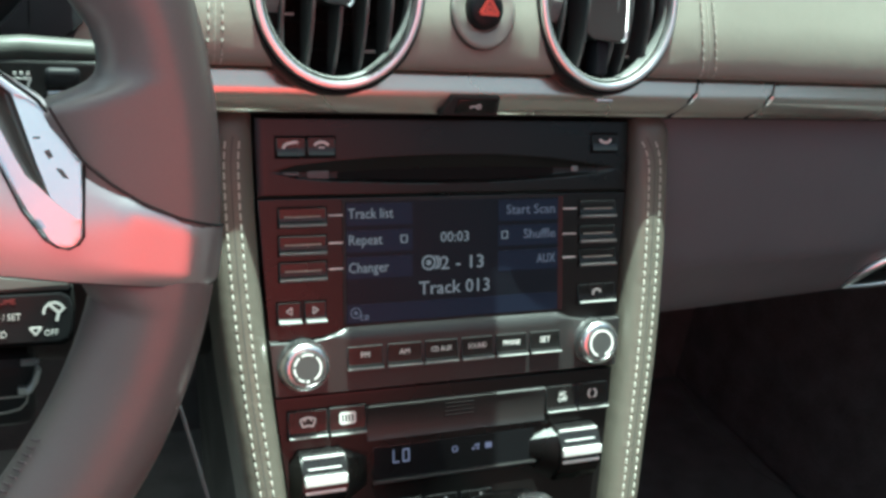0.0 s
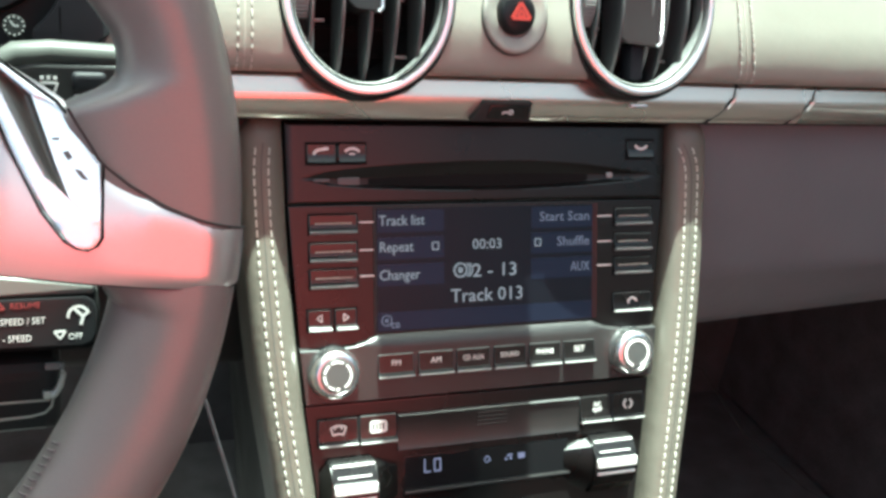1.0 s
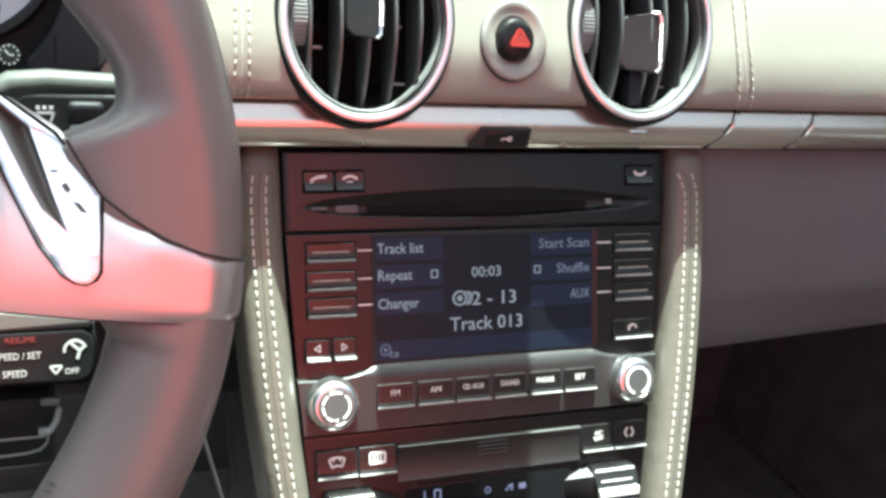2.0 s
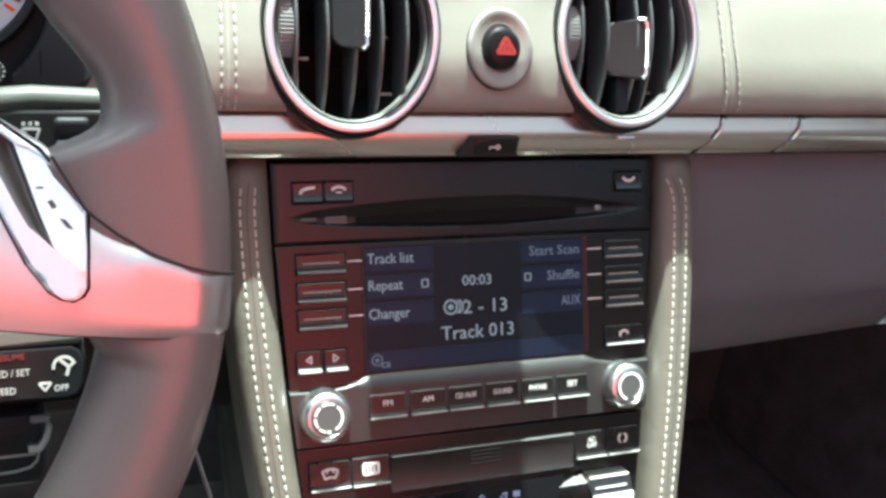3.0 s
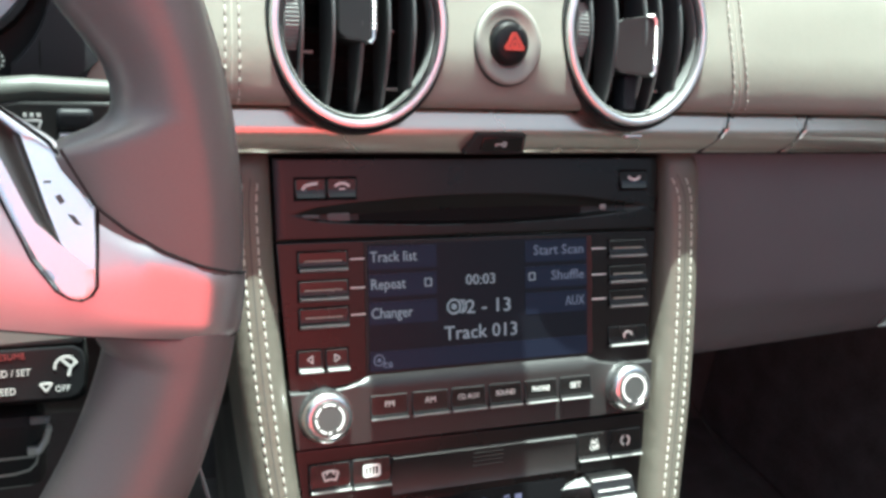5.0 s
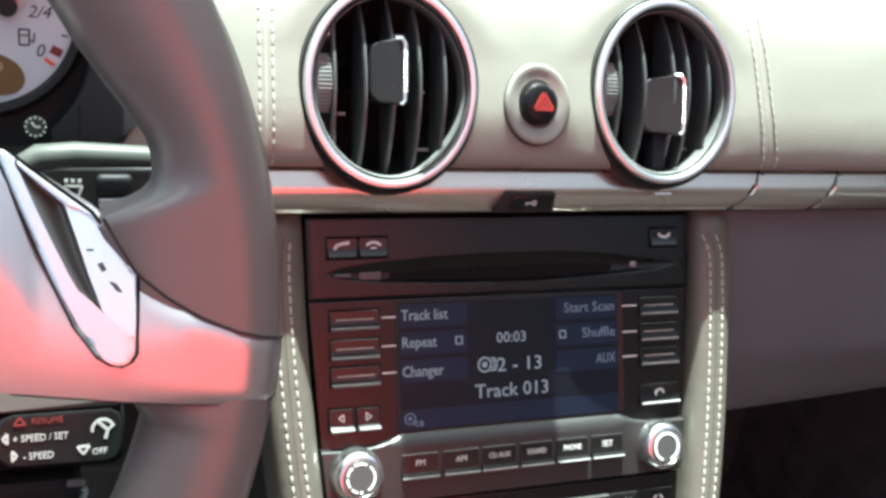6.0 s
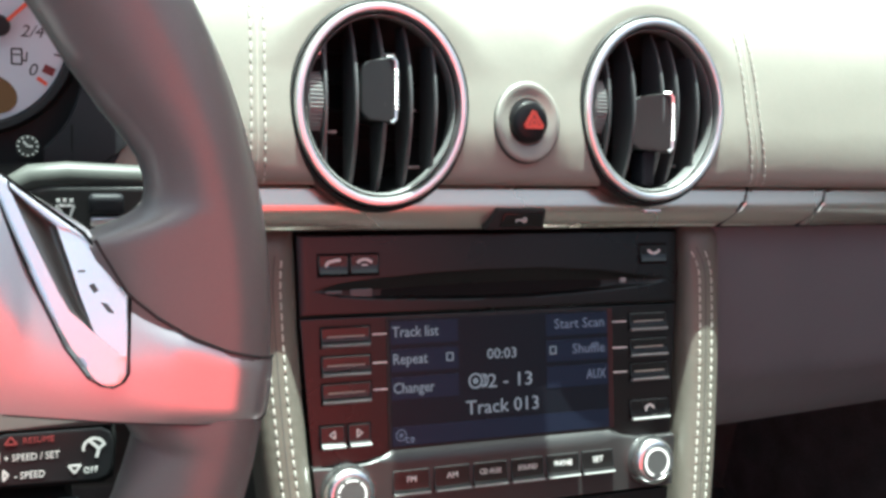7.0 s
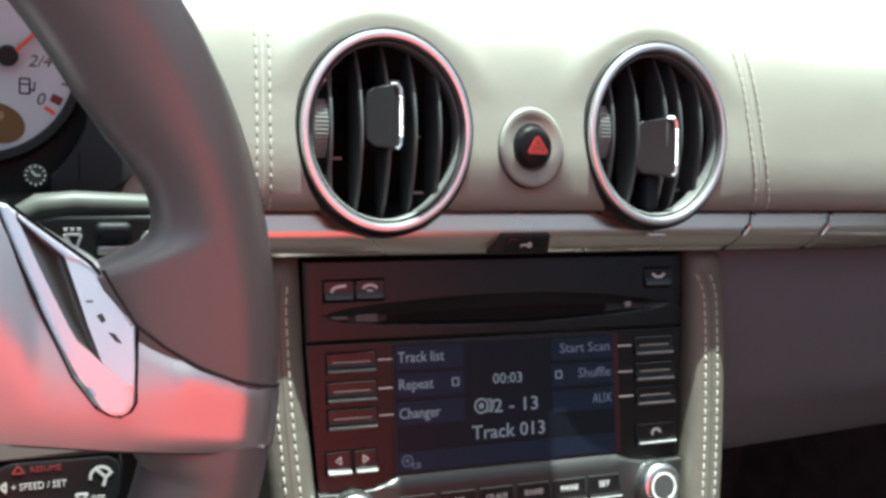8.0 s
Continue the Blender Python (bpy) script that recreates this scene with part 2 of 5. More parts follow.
def lathe(profile, seg=40, ex=1.0, ey=1.0, bm=None, closed=False, at=(0, 0, 0)):
    """A turned body about the local z axis; profile is (radius, height); ex and ey make it oval."""
    own = bmesh.new()
    rings = []
    for r, h in profile:
        rings.append([own.verts.new((at[0] + ex * r * math.cos(2 * math.pi * j / seg), at[1] + ey * r * math.sin(2 * math.pi * j / seg), at[2] + h)) for j in range(seg)])
    pairs = list(zip(rings, rings[1:])) + ([(rings[-1], rings[0])] if closed else [])
    for a, b in pairs:
        for j in range(seg):
            own.faces.new((a[j], a[(j + 1) % seg], b[(j + 1) % seg], b[j]))
    if not closed:
        own.faces.new(rings[0][::-1])
        own.faces.new(rings[-1])
    return joined(bm, own)


def oval_ring(rx, ry, w0, w1, h0, h1, seg=72, bm=None):
    """An oval ring with a rounded section: offsets w0..w1 from the oval, heights h0..h1."""
    own = bmesh.new()
    cw, ch, aw, ah = (w0 + w1) / 2, (h0 + h1) / 2, (w1 - w0) / 2, (h1 - h0) / 2
    rings = []
    for j in range(seg):
        a = 2 * math.pi * j / seg
        ring = []
        for k in range(12):
            b = 2 * math.pi * k / 12
            o = cw + aw * math.copysign(abs(math.cos(b)) ** 0.75, math.cos(b))
            h = ch + ah * math.copysign(abs(math.sin(b)) ** 0.75, math.sin(b))
            ring.append(own.verts.new(((rx + o) * math.cos(a), (ry + o) * math.sin(a), h)))
        rings.append(ring)
    for j in range(seg):
        a, b = rings[j], rings[(j + 1) % seg]
        for k in range(12):
            own.faces.new((a[k], a[(k + 1) % 12], b[(k + 1) % 12], b[k]))
    return joined(bm, own)


def lettering(name, body, size, at, material, parent, align='LEFT', depth=0.0001, squeeze=1.0, shear=0.0, m=None, label="", width=None):
    """Raised print in the built-in font, in the parent's u, v plane, its lower edge at at[1]."""
    cu = bpy.data.curves.new(name, 'FONT')
    cu.body, cu.size, cu.align_x, cu.extrude, cu.shear = body, size, align, depth, shear
    cu.resolution_u = 2
    tmp = new("tmp_text", cu)
    bpy.context.view_layer.update()
    me = bpy.data.meshes.new_from_object(tmp)
    bpy.data.objects.remove(tmp)
    if width:
        xs = [v.co.x for v in me.vertices]
        squeeze = width / (max(xs) - min(xs))
    me.transform(Matrix.Diagonal((squeeze, 1, 1, 1)))
    me.name = name
    me.materials.clear()
    me.materials.append(material)
    ob = new(name, me)
    ob.parent = parent
    ob.matrix_local = Matrix.Translation(at) if m is None else m @ Matrix.Translation(at)
    ob["label"] = label or 'printed word "%s"' % body
    return ob


def flat(name, quads, n, material, parent, label="", depth=0.00015):
    """Thin printed marks: each one an outline of (u, v) points."""
    bm = bmesh.new()
    for q in quads:
        prism(q, n - 0.0002, n + depth, 0, bm=bm)
    return part(name, bm, material, parent, label, smooth=False)


def bar(u0, u1, v0, v1):
    return [(u0, v0), (u1, v0), (u1, v1), (u0, v1)]


def stroke(points, w):
    """Short bars that follow a line of (u, v) points."""
    out = []
    for (a, b), (c, d) in zip(points, points[1:]):
        k = math.hypot(c - a, d - b) or 1.0
        x, y = -(d - b) / k * w / 2, (c - a) / k * w / 2
        out.append([(a + x, b + y), (a - x, b - y), (c - x, d - y), (c + x, d + y)])
    return out


def arc(cu, cv, r, a0, a1, k=8, ry=None):
    return [(cu + r * math.cos(radians(a0 + (a1 - a0) * i / k)), cv + (ry or r) * math.sin(radians(a0 + (a1 - a0) * i / k))) for i in range(k + 1)]


def lerp(table, x):
    """Straight lines between the (x, y) pairs of a table sorted by x."""
    if x <= table[0][0]:
        return table[0][1]
    for (a, b), (c, d) in zip(table, table[1:]):
        if x <= c:
            return b + (d - b) * (x - a) / (c - a)
    return table[-1][1]


def frame_at(origin, lean, turn=0.0):
    """Local axes u right, v up the face, n out to the driver, for a face that leans back by lean degrees."""
    return pose(*origin, 90 - lean, 0, turn)

# ---- the fascia: leather dashboard, trim strip, lower panels ----
VENT_LEAN = 18.0
VENTS = ((-0.0776, 0.022, 0.691), (0.0754, 0.0228, 0.6934))
RX, RY = 0.0425, 0.0475      # half width and height of the vents' rims


def fascia_y(z):
    return lerp([(b, a) for a, b in FRONT], z)


def cut(ob, cutters):
    """Cuts the cutter meshes out of ob for good and drops them."""
    for c in cutters:
        md = ob.modifiers.new("hole", 'BOOLEAN')
        md.operation, md.object, md.solver = 'DIFFERENCE', c, 'EXACT'
    bpy.context.view_layer.update()
    me = bpy.data.meshes.new_from_object(ob.evaluated_get(bpy.context.evaluated_depsgraph_get()))
    ob.modifiers.clear()
    ob.data = me
    for c in cutters:
        bpy.data.objects.remove(c)
    me.shade_smooth()
    me.set_sharp_from_angle(angle=radians(35))


FASCIA = [(0.0195, 0.6525), (0.0148, 0.6534), (0.0118, 0.6555), (0.0106, 0.6600), (0.0122, 0.6710), (0.0152, 0.682), (0.0190, 0.692), (0.0233, 0.703), (0.0282, 0.715), (0.0340, 0.727), (0.0405, 0.737),
          (0.0500, 0.745), (0.062, 0.7515), (0.078, 0.757), (0.10, 0.761), (0.14, 0.765), (0.30, 0.775), (0.60, 0.785), (0.60, 0.66), (0.10, 0.6525)]
def softened(pts, times=2):
    """Rounds an open run of points by cutting its corners."""
    for _ in range(times):
        out = [pts[0]]
        for (a, b), (c, d) in zip(pts, pts[1:]):
            out += [(a * 0.75 + c * 0.25, b * 0.75 + d * 0.25), (a * 0.25 + c * 0.75, b * 0.25 + d * 0.75)]
        pts = out + [pts[-1]]
    return pts


FRONT = softened(FASCIA[1:16])
FASCIA = FASCIA[:1] + FRONT + FASCIA[16:]
DASH_LEFT, DASH_RIGHT = -0.2065, 0.74


def vent_cutters(margin):
    """Oval plugs that stand where the vents pass through the fascia."""
    plugs = []
    for place in VENTS:
        plug = part("hole_cutter", lathe([(1.0, -0.09), (1.0, 0.05)], 72, RX + margin, RY + margin), M_PIT)
        plug.matrix_world = frame_at(place, VENT_LEAN)
        plugs.append(plug)
    return plugs


def build_dashboard():
    dash = thing("dashboard", "pale stone-grey leather dashboard with double stitched seams", "dashboard", kind="structure")
    bm = extruded(FASCIA, DASH_LEFT, DASH_RIGHT, 0.004, steps=240)
    # the hide swells up to the rims of the two vents
    for c in VENTS:
        inv = frame_at(c, VENT_LEAN).inverted()
        out = frame_at(c, VENT_LEAN)
        for v in bm.verts:
            if v.co.y > 0.11 or v.co.z < 0.6560:
                continue
            p = inv @ v.co
            rho = math.hypot(p.x / (RX + 0.0040), p.y / (RY + 0.0040))
            k = max(0.0, min(1.0, (1.42 - rho) / 0.34))
            k = k * k * (3 - 2 * k) * min(1.0, max(0.0, (v.co.z - 0.6560) / 0.016))
            if -0.03 < p.z < 0.0022:
                p.z += (0.0022 - p.z) * k
                v.co = out @ p
    pad = part("leather_pad", bm, M_BEIGE, dash, "pale grained leather cover")
    cut(pad, vent_cutters(0.0024))
    # double rows of stitches beside a seam, up the fascia and over its crest
    seams = [([(0.655, -0.1342), (0.70, -0.1346), (0.74, -0.1340)], [(0.655, -0.1410), (0.74, -0.1404)]),
             ([(0.655, 0.1424), (0.6666, 0.1406), (0.692, 0.1364), (0.712, 0.1338), (0.740, 0.1285)], [(0.655, 0.1516), (0.6652, 0.1499), (0.692, 0.1446), (0.7124, 0.1419), (0.740, 0.1370)])]
    prof = FRONT[3:]
    for a, b in seams:
        for row in (a, b):
            bm = bmesh.new()
            path = []
            for (y0, z0), (y1, z1) in zip(prof, prof[1:]):
                k = max(1, int(math.hypot(y1 - y0, z1 - z0) / 0.0004))
                path += [(y0 + (y1 - y0) * i / k, z0 + (z1 - z0) * i / k) for i in range(k)]
            run, last = 0.0, None
            start = None
            for y, z in path:
                if y > 0.2:
                    break
                x = lerp(row, z)
                p = Vector((x, y - 0.0004, z + 0.0002))
                if last is not None:
                    run += (p - last).length
                last = p
                ph = run % 0.0052
                if ph < 0.0036 and start is None:
                    start = p
                elif ph >= 0.0036 and start is not None:
                    tube([start, (start + p) / 2 + Vector((0, -0.0003, 0.0002)), p], 0.00047, 6, bm=bm)
                    start = None
            part("stitching", bm, M_THREAD, dash, "row of pale stitches")
        bm = bmesh.new()
        pts = [(lerp([(z, (x + lerp(b, z)) / 2) for z, x in a], z), y + 0.0003, z - 0.0001) for y, z in prof]
        tube(pts, 0.0006, 6, bm=bm)
        part("seam_welt", bm, M_SEAM, dash, "narrow sewn seam")
    return dash


STRIP = [(0.034, 0.6512), (0.0215, 0.6516), (0.0184, 0.6513), (0.0176, 0.6506), (0.0172, 0.6498), (0.0147, 0.6447), (0.0138, 0.6432), (0.0133, 0.6412), (0.0134, 0.6388), (0.0138, 0.6358), (0.0144, 0.6331), (0.0150, 0.6308), (0.0158, 0.6298), (0.034, 0.6293)]


def slant(y, z):
    k = max(0.0, (0.650 - z) / 0.022)
    return -0.0132 * k - 0.0068 * k * k


def build_strip():
    trim = thing("trim_strip", "satin silver trim strip across the dashboard with two slanted joints", "trim strip", kind="structure")
    wells = [frame_at(c, VENT_LEAN).inverted() for c in VENTS]
    for x0, x1, sa, sb in ((-0.20, 0.1474, False, True), (0.1488, 0.2042, True, True), (0.2056, 0.74, True, False)):
        own = bmesh.new()
        rings = []
        steps = 180 if x0 < 0 else 40
        for k in range(steps + 1):
            f = k / steps
            ring = []
            for y, z in STRIP:
                s = slant(y, z)
                a, b = x0 + (s if sa else 0), x1 + (s if sb else 0)
                p = Vector((a + (b - a) * f, y, z))
                # the top edge dips under the vents
                for inv in wells:
                    while p.z > 0.642 and math.hypot((inv @ p).x / (RX + 0.0026), (inv @ p).y / (RY + 0.0026)) < 1.0:
                        p.z -= 0.0002
                ring.append(own.verts.new(p))
            rings.append(ring)
        n = len(STRIP)
        e0, e1 = own.faces.new(rings[0][::-1]), own.faces.new(rings[-1])
        for a, b in zip(rings, rings[1:]):
            for i in range(n):
                own.faces.new((a[i], a[(i + 1) % n], b[(i + 1) % n], b[i]))
        bmesh.ops.bevel(own, geom=list(e0.edges) + list(e1.edges), offset=0.0016, segments=3, affect='EDGES')
        part("strip_section", own, M_STRIP, trim)
    for x in (0.1481, 0.2049):
        own = tube([(x + slant(0, z) - 0.0002, y + 0.0012, z) for y, z in STRIP[2:-1]], 0.0010, 6)
        part("joint", own, M_BLACK, trim, "dark joint in the strip")
    # black bars stand in for the shadow gap above and below the strip
    shade_bar = part("upper_shade_bar", extruded([(0.021, 0.6505), (0.021, 0.6535), (0.05, 0.6535), (0.05, 0.6505)], -0.2, 0.739), M_BLACK, trim)
    cut(shade_bar, vent_cutters(0.0030))
    part("lower_shade_bar", extruded([(0.0255, 0.6285), (0.0300, 0.6235), (0.05, 0.6235), (0.05, 0.6285)], -0.2, 0.739), M_BLACK, trim)
    return trim


def build_lower_dash():
    prof = [(0.0310, 0.6262), (0.0295, 0.6235), (0.0285, 0.60), (0.028, 0.575), (0.0285, 0.55), (0.0295, 0.530), (0.0303, 0.5205), (0.0325, 0.5150), (0.0375, 0.5030), (0.0435, 0.4890), (0.0495, 0.4750), (0.0560, 0.4680), (0.20, 0.465), (0.20, 0.6262)]

    def panel(x0, x1):
        """The panel, its crease and lower edge rising towards the door."""
        own = bmesh.new()
        rings = []
        for i in range(31):
            x = x0 + (x1 - x0) * i / 30
            rings.append([own.verts.new((x, y, z + 0.052 * (abs(x) - 0.175) * min(1.0, max(0.0, (0.56 - z) / 0.07)))) for y, z in prof])
        own.faces.new(rings[0][::-1])
        own.faces.new(rings[-1])
        for p, q in zip(rings, rings[1:]):
            for k in range(len(prof)):
                own.faces.new((p[k], p[(k + 1) % len(prof)], q[(k + 1) % len(prof)], q[k]))
        return own

    right = tagged(part("lower_panel", panel(0.118, 0.74), M_DARKLEATHER), "dark grey leather lower dashboard with a horizontal crease", "dashboard panel", kind="structure")
    # the left panel takes a darker leather than the right one
    left = tagged(part("lower_panel", panel(-0.74, -0.118), M_SEATBLACK), "darker leather knee panel under the dashboard", "dashboard panel", kind="structure")
    # bright latch of the glovebox, a drop-shaped loop round a dark hollow on the sloping fold
    rim = [(0.3550, 0.4838), (0.3585, 0.4940), (0.3645, 0.5050), (0.3720, 0.5125), (0.3850, 0.5160), (0.4020, 0.5160), (0.4150, 0.5110), (0.4200, 0.5010), (0.4160, 0.4910), (0.4020, 0.4862), (0.3800, 0.4845)]
    on = [(x, 0.0345 + (0.5139 - z) * 0.453, z) for x, z in rim]
    latch = part("glovebox_latch", tube(on + on[:1], [0.0012, 0.0030, 0.0036, 0.0038, 0.0040, 0.0040, 0.0040, 0.0038, 0.0032, 0.0024, 0.0020, 0.0012], 10), M_CHROME, right, "bright chrome latch loop")
    own = bmesh.new()
    own.faces.new([own.verts.new(p) for p in on])
    back = bmesh.ops.extrude_face_region(own, geom=list(own.faces))["geom"]
    bmesh.ops.translate(own, vec=(0, 0.006, 0), verts=[v for v in back if isinstance(v, bmesh.types.BMVert)])
    part("latch_hollow", own, M_FACE, latch, "glossy dark hollow", smooth=False)
    return right, left


build_dashboard()
build_strip()
build_lower_dash()

# ---- centre stack: head unit, climate panel, side rails ----
PANEL = frame_at((0, 0, 0.55), 22.0)
EDGE = [(-0.21, 0.087), (-0.16, 0.0930), (-0.113, 0.0983), (-0.07, 0.1035), (-0.03, 0.1073), (0.0, 0.1095), (0.03, 0.1110), (0.08, 0.1122)]


def half(v):
    return lerp(EDGE, v)


def key_cap(u0, u1, v0, v1, n, lip=0.0022, rise=0.0010):
    """A key that is hollowed towards a proud lip along its lower edge."""
    prof = [(v1, n - 0.003), (v1, n + rise * 0.6), (v1 - 0.0006, n + rise), (v0 + (v1 - v0) * 0.45, n + rise * 0.9), (v0 + 0.0026, n + rise * 1.1), (v0 + 0.0018, n + lip), (v0 + 0.0008, n + lip + 0.0003), (v0 + 0.0001, n + lip - 0.0005), (v0, n - 0.003)]
    own = bmesh.new()
    a = [own.verts.new((u0, v, h)) for v, h in prof]
    b = [own.verts.new((u1, v, h)) for v, h in prof]
    fa, fb = own.faces.new(a), own.faces.new(b[::-1])
    for i in range(len(prof)):
        own.faces.new((a[i], b[i], b[(i + 1) % len(prof)], a[(i + 1) % len(prof)]))
    bmesh.ops.bevel(own, geom=list(fa.edges) + list(fb.edges), offset=0.0005, segments=2, affect='EDGES')
    return own


def lip(key, u0, u1, v0, n, height=0.0022):
    """The edge along a key's lower side, coloured pale for the light it catches."""
    height += 0.0006
    v0 -= 0.0003
    w = [(v0 + 0.0030, n + 0.0004), (v0 + 0.0026, n + height * 0.42), (v0 + 0.0016, n + height * 0.80), (v0 + 0.0008, n + height + 0.0003), (v0 + 0.0001, n + height), (v0 - 0.0002, n + height * 0.5), (v0, n - 0.001)]
    own = bmesh.new()
    a = [own.verts.new((u0 + 0.0003, v, h)) for v, h in w]
    b = [own.verts.new((u1 - 0.0003, v, h)) for v, h in w]
    own.faces.new(a)
    own.faces.new(b[::-1])
    for i in range(len(w)):
        own.faces.new((a[i], b[i], b[(i + 1) % len(w)], a[(i + 1) % len(w)]))
    return part("lip", own, M_LIP, key, "lower lip, coloured pale for caught light")


def well(u0, u1, v0, v1, n):
    """The dark gap round a key."""
    return prism([(u0 - 0.0007, v0 - 0.0009), (u1 + 0.0007, v0 - 0.0009), (u1 + 0.0007, v1 + 0.0007), (u0 - 0.0007, v1 + 0.0007)], n - 0.002, n + 0.0003, 0)


def knob(unit, u, v, n, marks):
    base = part("volume_knob" if marks else "tuning_knob", lathe([(0.0140, -0.003), (0.0140, 0.0010), (0.0135, 0.0018), (0.0131, 0.0045), (0.0127, 0.0068), (0.0119, 0.0082), (0.0108, 0.0089), (0.0096, 0.0091), (0.0092, 0.0086), (0.0001, 0.0085)], 56),
                M_KNOB, unit, "round satin chrome knob", m=Matrix.Translation((u, v, n)))
    bm = bmesh.new()
    for k in range(40):
        a = 2 * math.pi * k / 40
        tube([(0.01325 * math.cos(a), 0.01325 * math.sin(a), 0.0022), (0.0129 * math.cos(a), 0.0129 * math.sin(a), 0.0060)], 0.00026, 5, bm=bm)
    part("grip_rib", bm, M_KNOB, base, "fine grip ribs")
    part("cap", lathe([(0.0091, 0.0080), (0.0091, 0.0088), (0.0086, 0.0092), (0.0001, 0.0093)], 40), M_CAP, base, "flat black knob cap")
    quads = []
    if marks:
        for a0, a1 in ((65, 118), (128, 168), (178, 215), (225, 255), (-60, 50)):
            quads += stroke(arc(0, 0, 0.0071, a0, a1, 7), 0.0010)
        quads += stroke(arc(0, -0.0071, 0.0006, 0, 330, 6), 0.0008)
        part("cap_print", marks_mesh(quads, 0.0093), M_PRINT, base, "broken white ring")
    else:
        quads = stroke(arc(0, 0, 0.0074, -70, 250, 26), 0.0013)
        part("cap_print", marks_mesh(quads, 0.0093), M_PRINT, base, "white ring")
    return base


def marks_mesh(quads, n):
    bm = bmesh.new()
    for q in quads:
        prism(q, n - 0.0003, n + 0.0002, 0, bm=bm)
    return bm


def build_head_unit():
    unit = thing("head_unit", "black car stereo with lit track display and chrome knobs", "car stereo", PANEL)
    # upper face: a lens-shaped hollow with a dark disc slot in it
    TOP = [(-0.1015, 0.0505), (-0.090, 0.0534), (-0.0709, 0.0554), (-0.0406, 0.0574), (-0.0091, 0.0585), (0.0237, 0.0585), (0.058, 0.0564), (0.0847, 0.0530), (0.1015, 0.0505)]
    LOW = [(-0.1015, 0.0500), (-0.0916, 0.0471), (-0.0712, 0.0448), (-0.0253, 0.0430), (0.0235, 0.0430), (0.0721, 0.0453), (0.0916, 0.0471), (0.1015, 0.0500)]
    SLOT_TOP = [(-0.0740, 0.0496), (-0.04, 0.0507), (-0.0092, 0.0514), (0.0200, 0.0516), (0.0406, 0.0514), (0.0730, 0.0508)]
    SLOT_LOW = [(-0.0740, 0.0466), (-0.04, 0.0453), (-0.0092, 0.0448), (0.0200, 0.0448), (0.0406, 0.0453), (0.0730, 0.0480)]
    rows = []
    for i in range(91):
        v = 0.0368 + (0.0785 - 0.0368) * i / 90
        row = []
        for j in range(81):
            u = -half(v) + 2 * half(v) * j / 80
            n = 0.0016
            if abs(u) < 0.1015:
                top, low = lerp(TOP, u), lerp(LOW, u)
                if low < v < top:
                    deep = 0.0034 * min(1.0, (top - low) / 0.012)
                    mid_top = max(lerp(SLOT_TOP, max(-0.074, min(0.073, u))), low + 0.4 * (top - low))
                    mid_low = min(lerp(SLOT_LOW, max(-0.074, min(0.073, u))), mid_top - 0.0002)
                    if v > mid_top:
                        n -= deep * min(1.0, (top - v) / max(1e-5, top - mid_top)) ** 0.8
                    elif v < mid_low:
                        n -= deep * min(1.0, (v - low) / max(1e-5, mid_low - low)) ** 1.2
                    else:
                        n -= deep
            edge = min(v - 0.0368, 0.0785 - v, half(v) - abs(u))
            n -= max(0.0, 0.0012 - edge) * 0.8
            row.append((u, v, n))
        rows.append(row)
    part("upper_face", sheet(rows, (0, 0, -0.02)), M_FACE, unit)
    # a near-black plate replaces the slot's shaded opening
    part("disc_slot", prism([(u, v) for u, v in SLOT_TOP] + [(u, v) for u, v in SLOT_LOW[::-1]], -0.010, -0.0015, 0.0003), M_PIT, unit, "near-black plate for the shaded disc slot")
    part("slot_tab", rounded_box((-0.0785, 0.0482, -0.0016), (0.0120, 0.0044, 0.0026), 0.0007, 2), M_VANE, unit, "small grey slot guide")
    part("slot_tab", rounded_box((-0.0935, 0.0488, 0.0004), (0.0090, 0.0020, 0.0016), 0.0007, 2), M_VANE, unit, "small grey slot guide")
    part("slot_lamp", rounded_box((0.0764, 0.0502, -0.0010), (0.0042, 0.0032, 0.0024), 0.0008, 2), M_LIP, unit, "small pale lamp")
    # main face
    main = [(-half(0.0362), 0.0362), (-half(-0.067), -0.0674), (half(-0.067), -0.0680), (half(0.0362), 0.0362)]
    part("main_face", prism(main, -0.02, 0.0, 0.0008), M_FACE, unit)
    lower = [(-0.1066, -0.0374), (-0.0888, -0.0378), (-0.0768, -0.0366), (-0.0700, -0.0348), (-0.0660, -0.0327), (-0.0644, -0.0318), (0.0648, -0.0318), (0.0668, -0.0328), (0.0733, -0.0362), (0.0844, -0.0377), (0.1062, -0.0377), (half(-0.067), -0.0670), (-half(-0.067), -0.0670)]
    rows = []
    for j in range(121):
        u = -0.1066 + 0.2128 * j / 120
        top = lerp(sorted(lower[:11]), u)
        wide = lerp([(-0.1066, 0.0016), (-0.072, 0.0020), (-0.062, 0.0090), (0.062, 0.0090), (0.072, 0.0020), (0.1062, 0.0016)], u)
        row = []
        for i in range(33):
            k = (i / 32) ** 1.7
            v = top + (-0.0668 - top) * k
            d = min(1.0, (top - v) / wide)
            row.append((max(-half(v), min(half(v), u)), v, -0.0010 + 0.0042 * (1 - (1 - d) ** 2) ** 0.8))
        rows.append(row)
    part("lower_face", sheet(rows, (0, 0, -0.004)), M_SATIN, unit, "raised lower face with a rounded upper edge")
    part("housing", prism([(-0.1040, -0.066), (0.1040, -0.066), (0.1120, 0.092), (-0.1120, 0.092)], -0.055, -0.021, 0.001), M_PIT, unit, "black housing behind the face")
    # screen
    part("screen_bezel", prism(bar(-0.0658, 0.0664, -0.0322, 0.0352), -0.004, 0.0005, 0.0003), M_BLACK, unit)
